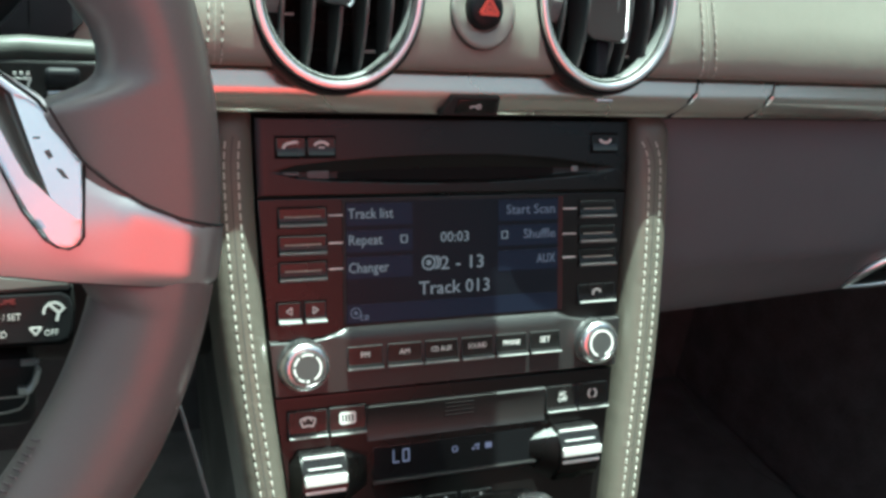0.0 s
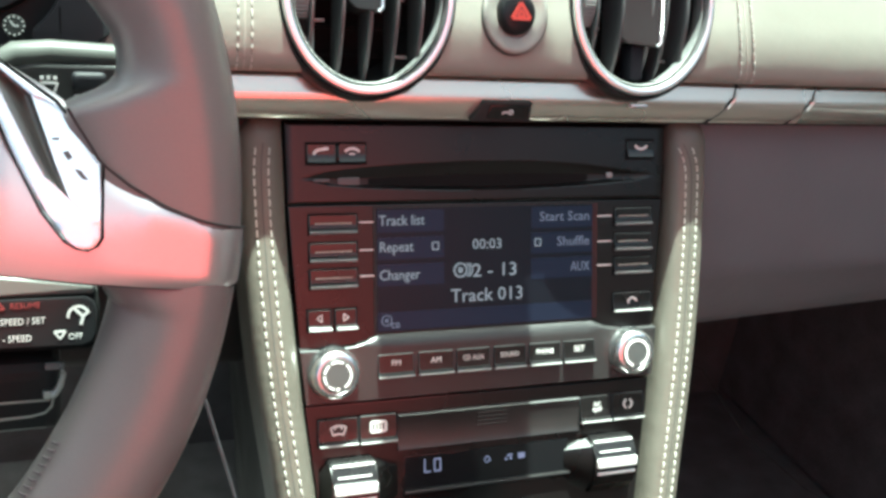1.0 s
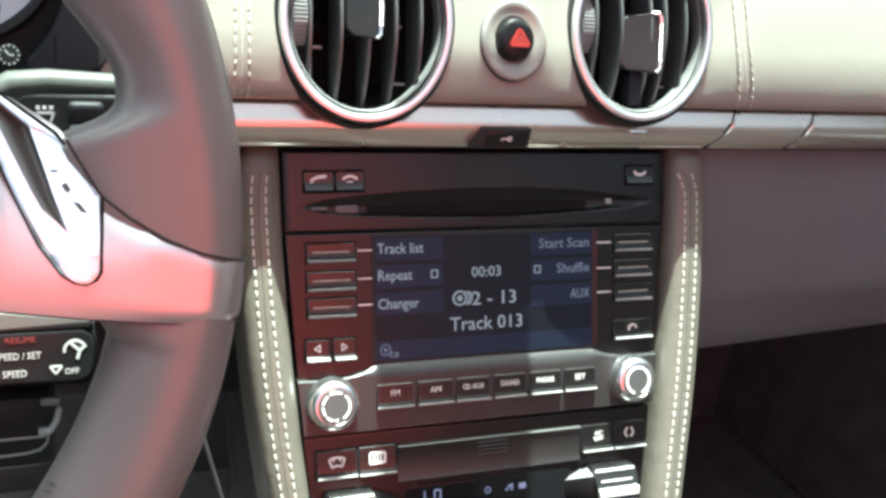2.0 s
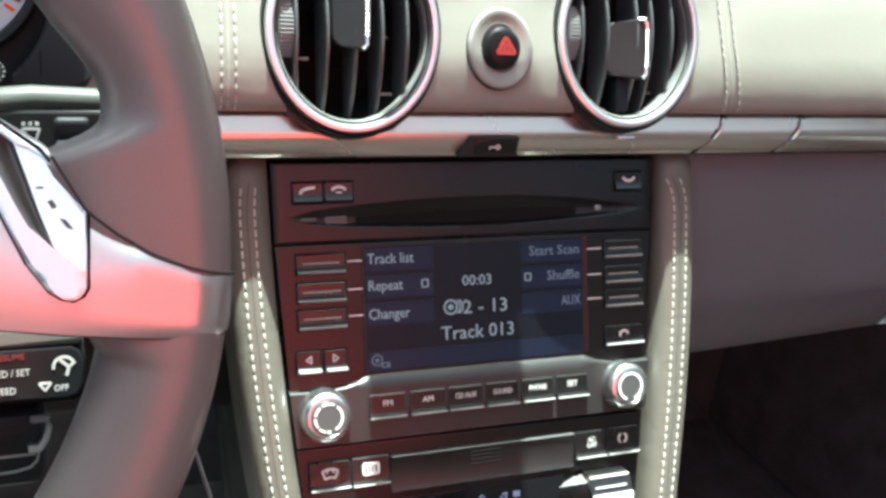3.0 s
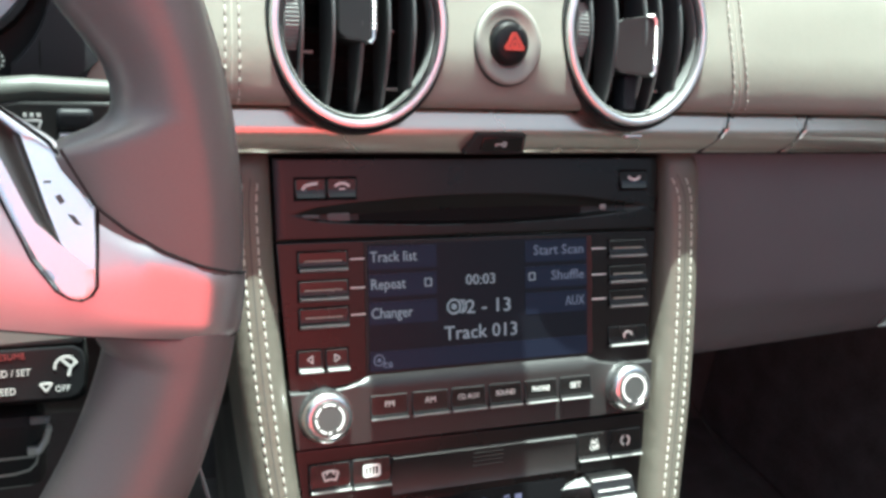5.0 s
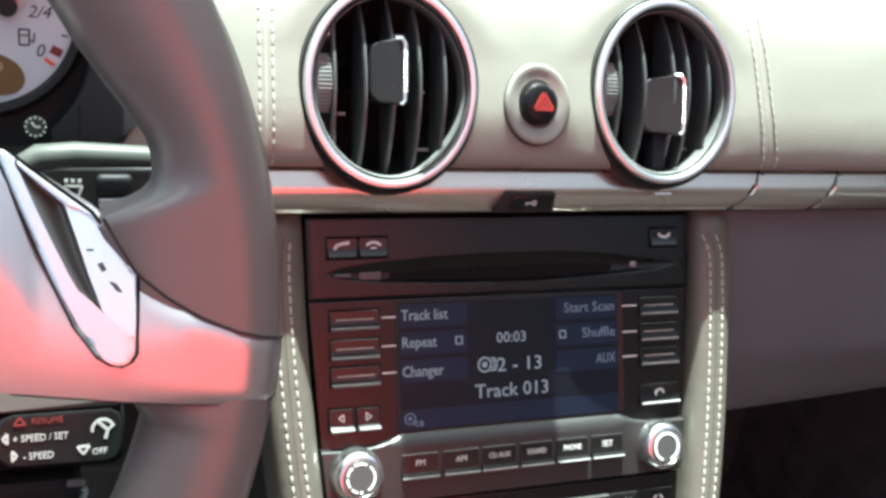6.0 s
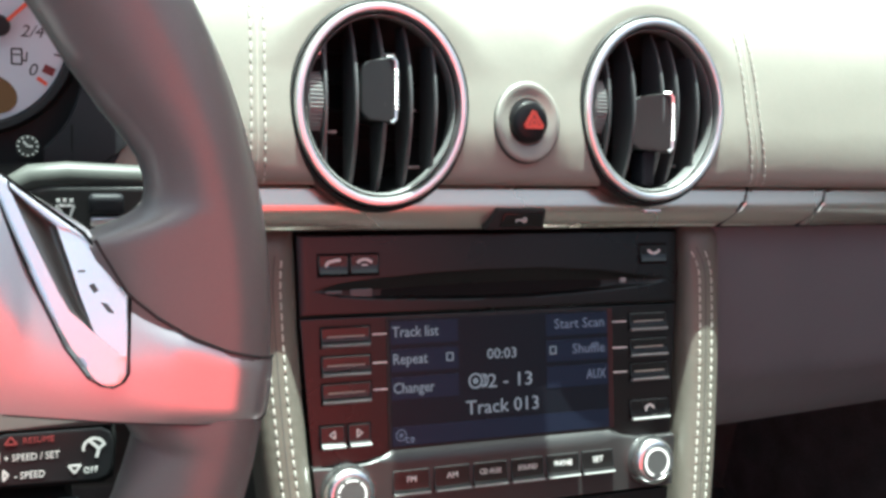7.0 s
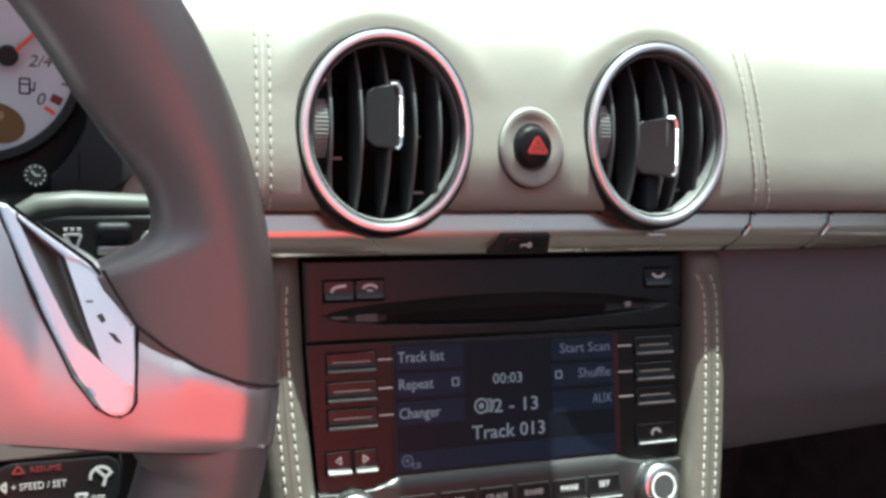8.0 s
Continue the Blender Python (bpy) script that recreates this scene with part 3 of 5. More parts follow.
    scr = part("screen", prism(bar(-0.0641, 0.0650, -0.0314, 0.0340), -0.003, 0.0009, 0.0002), M_LCDBACK, unit, "dark blue colour display showing a track")
    part("bezel_edge", prism(bar(0.0652, 0.0678, -0.0316, 0.0345), -0.001, lambda u, v: 0.0006 + 0.315 * max(0.0, u - 0.0652), 0), M_TAB, unit, "glossy bevel beside the display")
    s = 0.0010
    for v in (0.0270, 0.0128, -0.0015):
        flat("menu_bar", [bar(-0.0640, -0.0262, v - 0.0058, v + 0.0058)], s, M_LCDBAR, scr)
        flat("menu_bar", [bar(0.0262, 0.0648, v - 0.0058, v + 0.0058)], s, M_LCDBAR, scr)
    flat("status_bar", [bar(-0.0640, 0.0648, -0.0312, -0.0212)], s, M_LCDBAR, scr)
    t = s + 0.0003
    for body, v, w in (("Track list", 0.0249, 0.0256), ("Repeat", 0.0109, 0.0188), ("Changer", -0.0040, 0.0226)):
        lettering("menu_text", body, 0.0078, (-0.0630, v, t), M_LCDTEXT, scr, width=w)
    for body, v, w in (("Start Scan", 0.0250, 0.0312), ("Shuffle", 0.0109, 0.0205), ("AUX", -0.0036, 0.0122)):
        lettering("menu_text", body, 0.0076, (0.0630, v, t), M_LCDDIM, scr, 'RIGHT', width=w)
    for u in (-0.0311, 0.0301):
        flat("check_box", stroke([(u - 0.0017, 0.0114), (u + 0.0017, 0.0114), (u + 0.0017, 0.0152), (u - 0.0017, 0.0152), (u - 0.0017, 0.0114)], 0.0006), t, M_LCDTEXT, scr)
    lettering("clock_text", "00:03", 0.0080, (-0.0007, 0.0108, t), M_LCDTEXT, scr, 'CENTER', width=0.0172)
    lettering("disc_text", "2 - 13", 0.0104, (0.0040, -0.0044, t), M_LCDTEXT, scr, 'CENTER', width=0.0262)
    lettering("track_text", "Track 013", 0.0104, (-0.0006, -0.0178, t), M_LCDTEXT, scr, 'CENTER', width=0.0430)
    icon = stroke(arc(-0.0166, -0.0004, 0.0037, 0, 360, 16), 0.0009) + stroke(arc(-0.0166, -0.0004, 0.0010, 0, 360, 8), 0.0012) + stroke(arc(-0.0150, -0.0004, 0.0040, -60, 60, 8), 0.0007) + stroke(arc(-0.0135, -0.0004, 0.0040, -60, 60, 8), 0.0007)
    flat("disc_symbol", icon, t, M_LCDTEXT, scr)
    icon = stroke(arc(-0.0590, -0.0256, 0.0028, 0, 360, 12), 0.0005) + stroke(arc(-0.0590, -0.0256, 0.0007, 0, 360, 6), 0.0008) + stroke(arc(-0.0552, -0.0284, 0.0012, 45, 315, 8), 0.0005) + stroke([(-0.0534, -0.0296), (-0.0534, -0.0272), (-0.0524, -0.0273), (-0.0519, -0.0284), (-0.0524, -0.0295), (-0.0534, -0.0296)], 0.0005)
    flat("source_symbol", icon, t, M_LCDDIM, scr)
    # soft keys with their pointer ticks
    for v in (0.0217, 0.0071, -0.0066):
        for u0, u1, a, b in ((-0.1003, -0.0748, -0.0733, -0.0648), (0.0796, 0.1043, 0.0679, 0.0776)):
            part("key_well", well(u0, u1, v, v + 0.0097, 0.0), M_PIT, unit)
            k = part("soft_key", key_cap(u0, u1, v, v + 0.0097, 0.0), M_BUTTON, unit)
            lip(k, u0, u1, v, 0.0)
            um = (u0 + u1) / 2
            flat("key_mark", [bar(um - 0.0098, um + 0.0098, v + 0.0047, v + 0.0053)], 0.0011, M_SEAM, k)
            flat("pointer_tick", [bar(a, b, v + 0.0049, v + 0.0056)], 0.0003, M_PRINT, unit, "thin white tick")
    # seek keys
    for u0, u1, d in ((-0.1017, -0.0893, -1), (-0.0872, -0.0756, 1)):
        part("key_well", well(u0, u1, -0.0287, -0.0179, 0.0), M_PIT, unit)
        k = part("seek_key", key_cap(u0, u1, -0.0287, -0.0179, 0.0, 0.0026), M_BUTTON, unit)
        lip(k, u0, u1, -0.0287, 0.0, 0.0040)
        um = (u0 + u1) / 2
        flat("arrow_mark", stroke([(um - d * 0.0012, -0.0205), (um - d * 0.0012, -0.0243), (um + d * 0.0015, -0.0224), (um - d * 0.0012, -0.0205)], 0.0006), 0.0013, M_PRINT, k)
    part("key_well", well(0.0789, 0.1043, -0.0288, -0.0178, 0.0), M_PIT, unit)
    k = part("return_key", key_cap(0.0789, 0.1043, -0.0288, -0.0178, 0.0, 0.0026), M_BUTTON, unit)
    lip(k, 0.0789, 0.1043, -0.0288, 0.0, 0.0027)
    flat("arrow_mark", stroke(arc(0.0916, -0.0236, 0.0026, 10, 150, 8), 0.0011) + stroke([(0.0890, -0.0244), (0.0890, -0.0216)], 0.0010), 0.0013, M_PRINT, k)
    # telephone keys and the eject key on the upper face
    for u0, u1, v0, v1, kind in ((-0.1014, -0.0861, 0.0575, 0.0678, 0), (-0.0850, -0.0700, 0.0577, 0.0680, 1), (0.0864, 0.1040, 0.0598, 0.0703, 2)):
        part("key_well", well(u0, u1, v0, v1, 0.0016), M_PIT, unit)
        k = part("top_key", key_cap(u0, u1, v0, v1, 0.0016, 0.0016, 0.0012), M_BUTTON, unit)
        um, vm = (u0 + u1) / 2, (v0 + v1) / 2 + 0.0006
        if kind == 0:
            q = stroke([(um - 0.0042, vm - 0.0012), (um - 0.0030, vm + 0.0008), (um, vm + 0.0016), (um + 0.0036, vm + 0.0020)], 0.0015)
        elif kind == 1:
            q = stroke(arc(um, vm - 0.0008, 0.0040, 20, 160, 8, 0.0026), 0.0014) + stroke([(um - 0.0016, vm - 0.0010), (um + 0.0016, vm - 0.0010)], 0.0008)
        else:
            q = stroke(arc(um, vm + 0.0024, 0.0040, 200, 340, 8, 0.0030), 0.0014)
        flat("key_symbol", q, 0.0030, M_PRINT, k)
    # row of six keys
    for u0, u1, body in ((-0.0650, -0.0448, "FM"), (-0.0423, -0.0220, "AM"), (-0.0203, -0.0003, "CD AUX"), (0.0019, 0.0214, "SOUND"), (0.0234, 0.0433, "PHONE"), (0.0451, 0.0652, "SET")):
        part("key_well", well(u0, u1, -0.0556, -0.0430, 0.0028), M_PIT, unit)
        k = part("source_key", key_cap(u0, u1, -0.0556, -0.0430, 0.0028, 0.0030, 0.0012), M_BUTTON, unit)
        lip(k, u0, u1, -0.0556, 0.0028, 0.0030)
        lettering("key_word", body, 0.0044 if len(body) < 4 else 0.0040, ((u0 + u1) / 2, -0.0494, 0.0042), M_PRINT, k, 'CENTER', squeeze=1.0 if len(body) < 4 else 0.82)
    knob(unit, -0.0892, -0.0508, 0.0028, True)
    knob(unit, 0.0884, -0.0516, 0.0028, False)
    return unit


def rocker(unit, u0, u1, dv):
    """A rounded rocker with a chrome grip that stands out of the panel."""
    prof = [(-0.1010, 0.0), (-0.1022, 0.0060), (-0.1042, 0.0092), (-0.1085, 0.0110), (-0.1118, 0.0122), (-0.1130, 0.0135), (-0.1175, 0.0138), (-0.1188, 0.0126), (-0.1200, 0.0128), (-0.1212, 0.0130), (-0.1232, 0.0120), (-0.1290, 0.0090), (-0.1345, 0.0030), (-0.1350, -0.004), (-0.1010, -0.004)]
    own = bmesh.new()
    a = [own.verts.new((u0, v, h)) for v, h in prof]
    b = [own.verts.new((u1, v, h)) for v, h in prof]
    fa, fb = own.faces.new(a), own.faces.new(b[::-1])
    for i in range(len(prof)):
        own.faces.new((a[i], b[i], b[(i + 1) % len(prof)], a[(i + 1) % len(prof)]))
    bmesh.ops.bevel(own, geom=list(fa.edges) + list(fb.edges), offset=0.0008, segments=2, affect='EDGES')
    body = part("temperature_rocker", own, M_BUTTON, unit, "black temperature rocker with chrome bars", m=Matrix.Translation((0, dv, 0)))
    um, w = (u0 + u1) / 2, (u1 - u0)
    part("chrome_bar", rounded_box((um, -0.1037, 0.0092), (w * 0.93, 0.0016, 0.0016), 0.0006, 2), M_GRIP, body, "thin chrome bar")
    part("chrome_bar", rounded_box((um, -0.1092, 0.0114), (w * 0.74, 0.0009, 0.0010), 0.0004, 2), M_GRIP, body, "thin chrome bar")
    part("chrome_grip", rounded_box((um, -0.1152, 0.0140), (w * 0.95, 0.0052, 0.0022), 0.0010, 3), M_GRIP, body, "broad chrome grip")
    part("chrome_bar", rounded_box((um, -0.1213, 0.0130), (w * 0.90, 0.0018, 0.0016), 0.0006, 2), M_GRIP, body, "thin chrome bar")
    for s, ue in ((-1, u0), (1, u1)):
        k = 0.0150 if (s > 0) == (um < 0) else 0.004
        own = bmesh.new()
        low = [(-0.1015, -0.003), (-0.1015, 0.0), (-0.1350, 0.0), (-0.1350, -0.003)]
        f = [own.verts.new((ue, v, h)) for v, h in ((-0.1025, 0.0), (-0.1060, 0.0085), (-0.1150, 0.0110), (-0.1260, 0.0085), (-0.1345, 0.0))]
        g = [own.verts.new((ue + s * k, v, 0.0)) for v in (-0.1065, -0.1090, -0.1140, -0.1200, -0.1250)]
        for i in range(4):
            own.faces.new((f[i], f[i + 1], g[i + 1], g[i]))
        own.faces.new(f)
        own.faces.new([f[0], g[0]] + g[1:] + [f[-1]])
        part("cheek", own, M_FACE, body, "sloping black cheek")


def build_climate():
    unit = thing("climate_control", "black climate control panel with keys, display and rockers", "climate control", PANEL)
    out = [(-half(-0.0688), -0.0684), (-half(-0.12), -0.12), (-half(-0.168), -0.168), (half(-0.168), -0.168), (half(-0.12), -0.12), (half(-0.0688), -0.0692)]
    part("face", prism(out, -0.02, 0.0, 0.0010), M_FACE, unit)
    specs = ((-0.0971, -0.0757, -0.0902, -0.0758, "front"), (-0.0745, -0.0540, -0.0906, -0.0756, "rear"), (0.0578, 0.0777, -0.0922, -0.0770, "ac"), (0.0788, 0.0996, -0.0922, -0.0768, "air"),
             (-0.0412, -0.0208, -0.1430, -0.1315, "auto"), (-0.0188, 0.0004, -0.1430, -0.1318, "feet"), (0.0028, 0.0227, -0.1430, -0.1322, "head"))
    for u0, u1, v0, v1, kind in specs:
        part("key_well", well(u0, u1, v0, v1, 0.0), M_PIT, unit)
        k = part("climate_key", key_cap(u0, u1, v0, v1, 0.0, 0.0030, 0.0012), M_BUTTON, unit)
        lip(k, u0, u1, v0, 0.0, 0.0030)
        um, vm = (u0 + u1) / 2, (v0 + v1) / 2 + 0.0010
        if kind == "front":
            q = stroke(arc(um, vm - 0.006, 0.0085, 60, 120, 6), 0.0009) + stroke([(um - 0.0042, vm + 0.0014), (um - 0.0026, vm - 0.0028)], 0.0009) + stroke([(um + 0.0042, vm + 0.0014), (um + 0.0026, vm - 0.0028)], 0.0009) + stroke(arc(um, vm - 0.0065, 0.0046, 60, 120, 4), 0.0009) + stroke(arc(um, vm + 0.0003, 0.0020, 0, 180, 6), 0.0008)
        elif kind == "rear":
            q = stroke([(um - 0.004, vm - 0.0026), (um + 0.004, vm - 0.0026), (um + 0.004, vm + 0.0026), (um - 0.004, vm + 0.0026), (um - 0.004, vm - 0.0026)], 0.0013) + [bar(um + d - 0.0004, um + d + 0.0004, vm - 0.0018, vm + 0.0016) for d in (-0.0018, 0, 0.0018)]
        elif kind == "air":
            q = stroke(arc(um, vm, 0.0027, 110, 250, 6), 0.0009) + stroke(arc(um, vm, 0.0027, -70, 70, 6), 0.0009)
        elif kind in ("feet", "head"):
            d = 1 if kind == "feet" else -1
            q = stroke([(um + 0.0025, vm + 0.0028), (um + 0.0025, vm - 0.0018), (um - 0.0010, vm - 0.0030)], 0.0012) + stroke([(um - 0.0035, vm + d * 0.0015), (um + 0.0005, vm + d * 0.0002)], 0.0010)
        else:
            q = []
        if kind == "ac":
            lettering("key_word", "AC", 0.0036, (um + 0.001, vm + 0.0003, 0.0014), M_PRINT, k, 'CENTER')
            lettering("key_word", "OFF", 0.0036, (um + 0.001, vm - 0.0030, 0.0014), M_PRINT, k, 'CENTER')
        elif kind == "auto":
            lettering("key_word", "AUTO", 0.0042, (um, vm - 0.0016, 0.0014), M_PRINT, k, 'CENTER')
        else:
            flat("key_symbol", q, 0.0013, M_PRINT, k)
    # ribbed bar between the keys
    prof = [(-0.0766, -0.003), (-0.0766, 0.0022), (-0.0774, 0.0030), (-0.0798, 0.0020), (-0.0925, 0.0006), (-0.0962, 0.0016), (-0.0972, -0.003)]
    own = bmesh.new()
    a = [own.verts.new((-0.0532, v, h)) for v, h in prof]
    b = [own.verts.new((0.0565, v, h)) for v, h in prof]
    own.faces.new(a)
    own.faces.new(b[::-1])
    for i in range(len(prof)):
        own.faces.new((a[i], b[i], b[(i + 1) % len(prof)], a[(i + 1) % len(prof)]))
    part("cross_bar", own, M_SATIN, unit, "hollowed black cross bar")
    for k in range(4):
        v = -0.0799 - 0.0023 * k
        part("grille_rib", rounded_box((0.0018, v, 0.0022 - 0.00035 * k), (0.0184, 0.0009, 0.0012), 0.0003, 1), M_BLACK, unit)
    part("display_window", prism(bar(-0.0500, 0.0500, -0.1220, -0.1003), -0.003, 0.0006, 0.0004), M_GLASS, unit, "dark display window")
    part("window_ledge", rounded_box((0.0, -0.1199, 0.0016), (0.1010, 0.0018, 0.0028), 0.0008, 2), M_SATIN, unit)
    digits = [bar(-0.0383, -0.0376, -0.1104, -0.1030), bar(-0.0383, -0.0345, -0.1104, -0.1097)] + stroke([(-0.0322, -0.1100), (-0.0288, -0.1100), (-0.0288, -0.1034), (-0.0322, -0.1034), (-0.0322, -0.1100)], 0.0008)
    flat("temperature_digits", digits, 0.0009, M_CLIMATE, unit, 'lit letters "LO"')
    q = stroke(arc(-0.0008, -0.1070, 0.0016, 0, 360, 8), 0.0006) + [bar(0.0100 + d, 0.0115 + d, -0.1086 + e, -0.1074 + e) for d, e in ((0, 0), (0.003, 0), (0.0015, 0.0018), (0.0032, 0.0020))] + [bar(0.0182, 0.0224, -0.1086, -0.1054)]
    flat("fan_symbol", q, 0.0009, M_CLIMATE, unit)
    rocker(unit, -0.0929, -0.0682, 0.0044)
    rocker(unit, 0.0612, 0.0884, 0.0016)
    return unit


def build_rail(side):
    name = "console_rail"
    rail = thing(name, "pale stone-grey leather console rail with twin stitching", "console rail", PANEL, group="console rails")

    def span(v):
        wide = lerp([(-0.20, 0.0215), (-0.14, 0.0242), (-0.05, 0.0264), (0.03, 0.0266), (0.08, 0.0268)], v)
        return wide * (1.0 if side > 0 else 0.88), lerp([(-0.20, 0.0125), (-0.05, 0.0098), (0.02, 0.0084), (0.08, 0.0072)], v)

    rows = []
    K, J = 64, 24
    for i in range(K + 1):
        v = -0.20 + (0.0800 + 0.20) * i / K
        inner = half(v) + (0.0026 if side > 0 else 0.0010)
        width, lift = span(v)
        cap = 1.0
        if v > 0.068:
            cap = math.sqrt(max(0.0, 1 - ((v - 0.068) / 0.0121) ** 2))
        row = []
        for j in range(J + 1):
            a = math.pi * j / J
            c = -math.cos(a)
            u = inner + width / 2 + width / 2 * c
            if c > 0.2:
                u -= (1 - cap) * width * 0.35 * (c - 0.2)
            n = -0.010 + (lift + 0.010) * math.sin(a) ** 0.45 if 0 < j < J else -0.0135
            row.append((side * u, v, n * (0.6 + 0.4 * cap)))
        rows.append(row)
    part("leather_wrap", sheet(rows, (0, 0, -0.012)), M_RAILDIM, rail)

    def top(v, k):
        inner = half(v) + (0.0026 if side > 0 else 0.0010)
        width, lift = span(v)
        k -= (0.17 if side > 0 else 0.06) * (max(0.0, v - 0.048) / 0.018) ** 2
        c = 2 * k - 1
        return Vector((side * (inner + width * k), v, -0.010 + (lift + 0.010) * math.sqrt(max(0.0, 1 - c * c)) ** 0.45))
    near, far = (0.33, 0.63) if side > 0 else (0.42, 0.72)
    for k in (near, far):
        bm = bmesh.new()
        v = -0.198
        while v < 0.066:
            a, b = top(v, k), top(v + 0.0034, k)
            tube([a, (a + b) / 2 + Vector((0, 0, 0.0005)), b], 0.00050, 6, bm=bm)
            v += 0.0051
        part("stitching", bm, M_THREAD, rail, "row of pale stitches")
    part("seam_welt", tube([top(-0.198 + 0.266 * i / 40, (near + far) / 2) + Vector((0, 0, -0.0003)) for i in range(41)], 0.0005, 6), M_GROOVE, rail, "narrow sewn seam")
    return rail


build_head_unit()
build_climate()
build_rail(-1)
build_rail(1)

# ---- vents and switches on the fascia ----


def build_vent(place, tab_u, tab_v, reach, stem):
    vent = thing("air_vent", "round black air vent with vertical vanes and a chrome ring", "air vent", frame_at(place, VENT_LEAN), group="air vents")
    # outer gasket, chrome ring, tube
    part("gasket", oval_ring(RX, RY, 0.0, 0.0042, -0.030, 0.0038), M_BLACK, vent, "black outer rim")
    part("chrome_ring", oval_ring(RX, RY, -0.0036, 0.0011, -0.002, 0.0070), M_CHROME, vent, "satin chrome ring")
    part("inner_lip", oval_ring(RX, RY, -0.0056, -0.0042, -0.006, 0.0034), M_THUMB, vent, "grey inner lip")
    own = bmesh.new()
    seg = 64
    prof = [(-0.0028, 0.0015), (-0.0034, -0.004), (-0.0044, -0.020), (-0.0085, -0.045)]
    rings = [[own.verts.new(((RX + o) * math.cos(2 * math.pi * k / seg), (RY + o) * math.sin(2 * math.pi * k / seg), h)) for k in range(seg)] for o, h in prof]
    rings += [[own.verts.new(((RX + 0.0015) * math.cos(2 * math.pi * k / seg), (RY + 0.0015) * math.sin(2 * math.pi * k / seg), h)) for k in range(seg)] for h in (-0.0455, 0.0012)]
    for a, b in zip(rings, rings[1:]):
        for k in range(seg):
            own.faces.new((a[k], a[(k + 1) % seg], b[(k + 1) % seg], b[k]))
    part("tube", own, M_TUBE, vent, "grey inner tube")
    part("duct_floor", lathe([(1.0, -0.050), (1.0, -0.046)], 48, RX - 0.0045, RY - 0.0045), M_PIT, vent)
    # vanes: bowed blades whose front edges are thick and rounded
    for u in (-0.0282, -0.0131, tab_u - 0.0016, 0.0142, 0.0270):
        hh = (RY - 0.0052) * math.sqrt(max(0.02, 1 - (u / (RX - 0.0036)) ** 2))
        own = bmesh.new()
        rings = []
        for i in range(17):
            v = -hh + 2 * hh * i / 16
            front = 0.0052 - 0.0140 * (v / (RY - 0.005)) ** 2
            ring = []
            for du, n in ((-0.0006, -0.0165), (-0.0008, front - 0.0030), (-0.0010, front - 0.0010), (-0.0005, front), (0.0005, front), (0.0010, front - 0.0010), (0.0008, front - 0.0030), (0.0006, -0.0165)):
                ring.append(own.verts.new((u + du, v, n)))
            rings.append(ring)
        own.faces.new(rings[0])
        own.faces.new(rings[-1][::-1])
        for a, b in zip(rings, rings[1:]):
            for k in range(8):
                own.faces.new((a[k], a[(k + 1) % 8], b[(k + 1) % 8], b[k]))
        part("vane", own, M_VANE, vent)
    # rear horizontal vanes
    for v in (-0.028, -0.014, 0.0, 0.014, 0.028):
        w = (RX - 0.0075) * math.sqrt(max(0.05, 1 - (v / (RY - 0.0065)) ** 2))
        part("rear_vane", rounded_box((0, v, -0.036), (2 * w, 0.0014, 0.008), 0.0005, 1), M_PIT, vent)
    for u, v in ((-0.0215, -0.0125), (0.0195, -0.0010), (0.0085, 0.026), (0.0215, -0.0290)):
        part("pivot_pin", tube([(u - 0.0030, v, -0.012), (u + 0.0030, v, -0.012)], 0.0008, 6), M_LIP, vent, "small pale pivot pin")
    # side plate with the thumb wheel
    pts = []
    for k in range(17):
        a = radians(132 + 96 * k / 16)
        pts.append(((RX - 0.0038) * math.cos(a), (RY - 0.0038) * math.sin(a)))
    part("side_plate", prism(pts, -0.020, -0.0022, 0.0008), M_VANE, vent, "grey side plate")
    part("wheel_slot", rounded_box((-0.0328, 0.0, -0.0035), (0.0090, 0.0430, 0.0040), 0.0018, 2), M_PIT, vent, "dark slot round the thumb wheel")
    own = bmesh.new()
    seg = 40
    rings = []
    for u, r in ((-0.0366, 0.0184), (-0.0358, 0.0193), (-0.0298, 0.0193), (-0.0290, 0.0184)):
        rings.append([own.verts.new((u, 0.001 + r * math.cos(2 * math.pi * k / seg), -0.0150 + r * math.sin(2 * math.pi * k / seg))) for k in range(seg)])
    own.faces.new(rings[0])
    own.faces.new(rings[-1][::-1])
    for a, b in zip(rings, rings[1:]):
        for k in range(seg):
            own.faces.new((a[k], a[(k + 1) % seg], b[(k + 1) % seg], b[k]))
    tw = part("thumb_wheel", own, M_THUMB, vent, "ribbed grey thumb wheel")
    bm = bmesh.new()
    for k in range(26):
        an = radians(20 + 140 * k / 25)
        y, z = 0.001 + 0.0194 * math.cos(an), -0.0150 + 0.0194 * math.sin(an)
        tube([(-0.0360, y, z), (-0.0296, y, z)], 0.00044, 5, bm=bm)
    part("wheel_ribs", bm, M_THUMB, tw)
    for v in (0.0245, -0.0250):
        part("screw", lathe([(0.0018, -0.0036), (0.0018, -0.0016), (0.0012, -0.0008), (0.0001, -0.0006)], 14, at=(-0.0300, v, 0)), M_CHROME, vent, "small bright screw")
    # sliding tab: a broad block that rides on the vanes, its front tipped back towards one side, with a ribbed chrome strip down the other
    h = 0.0160
    left, right = tab_u - reach, tab_u + 0.0038
    out = [(x - sx * q + q * math.cos(radians(a0 + 30 * k)), tab_v + sy * (hh - q) + q * math.sin(radians(a0 + 30 * k))) for x, hh, q, sx, sy, a0 in ((right, h, 0.0026, 1, 1, 0), (left, h - 0.0022, 0.0044, -1, 1, 90), (left, h - 0.0022, 0.0044, -1, -1, 180), (right, h, 0.0026, 1, -1, 270)) for k in range(4)]
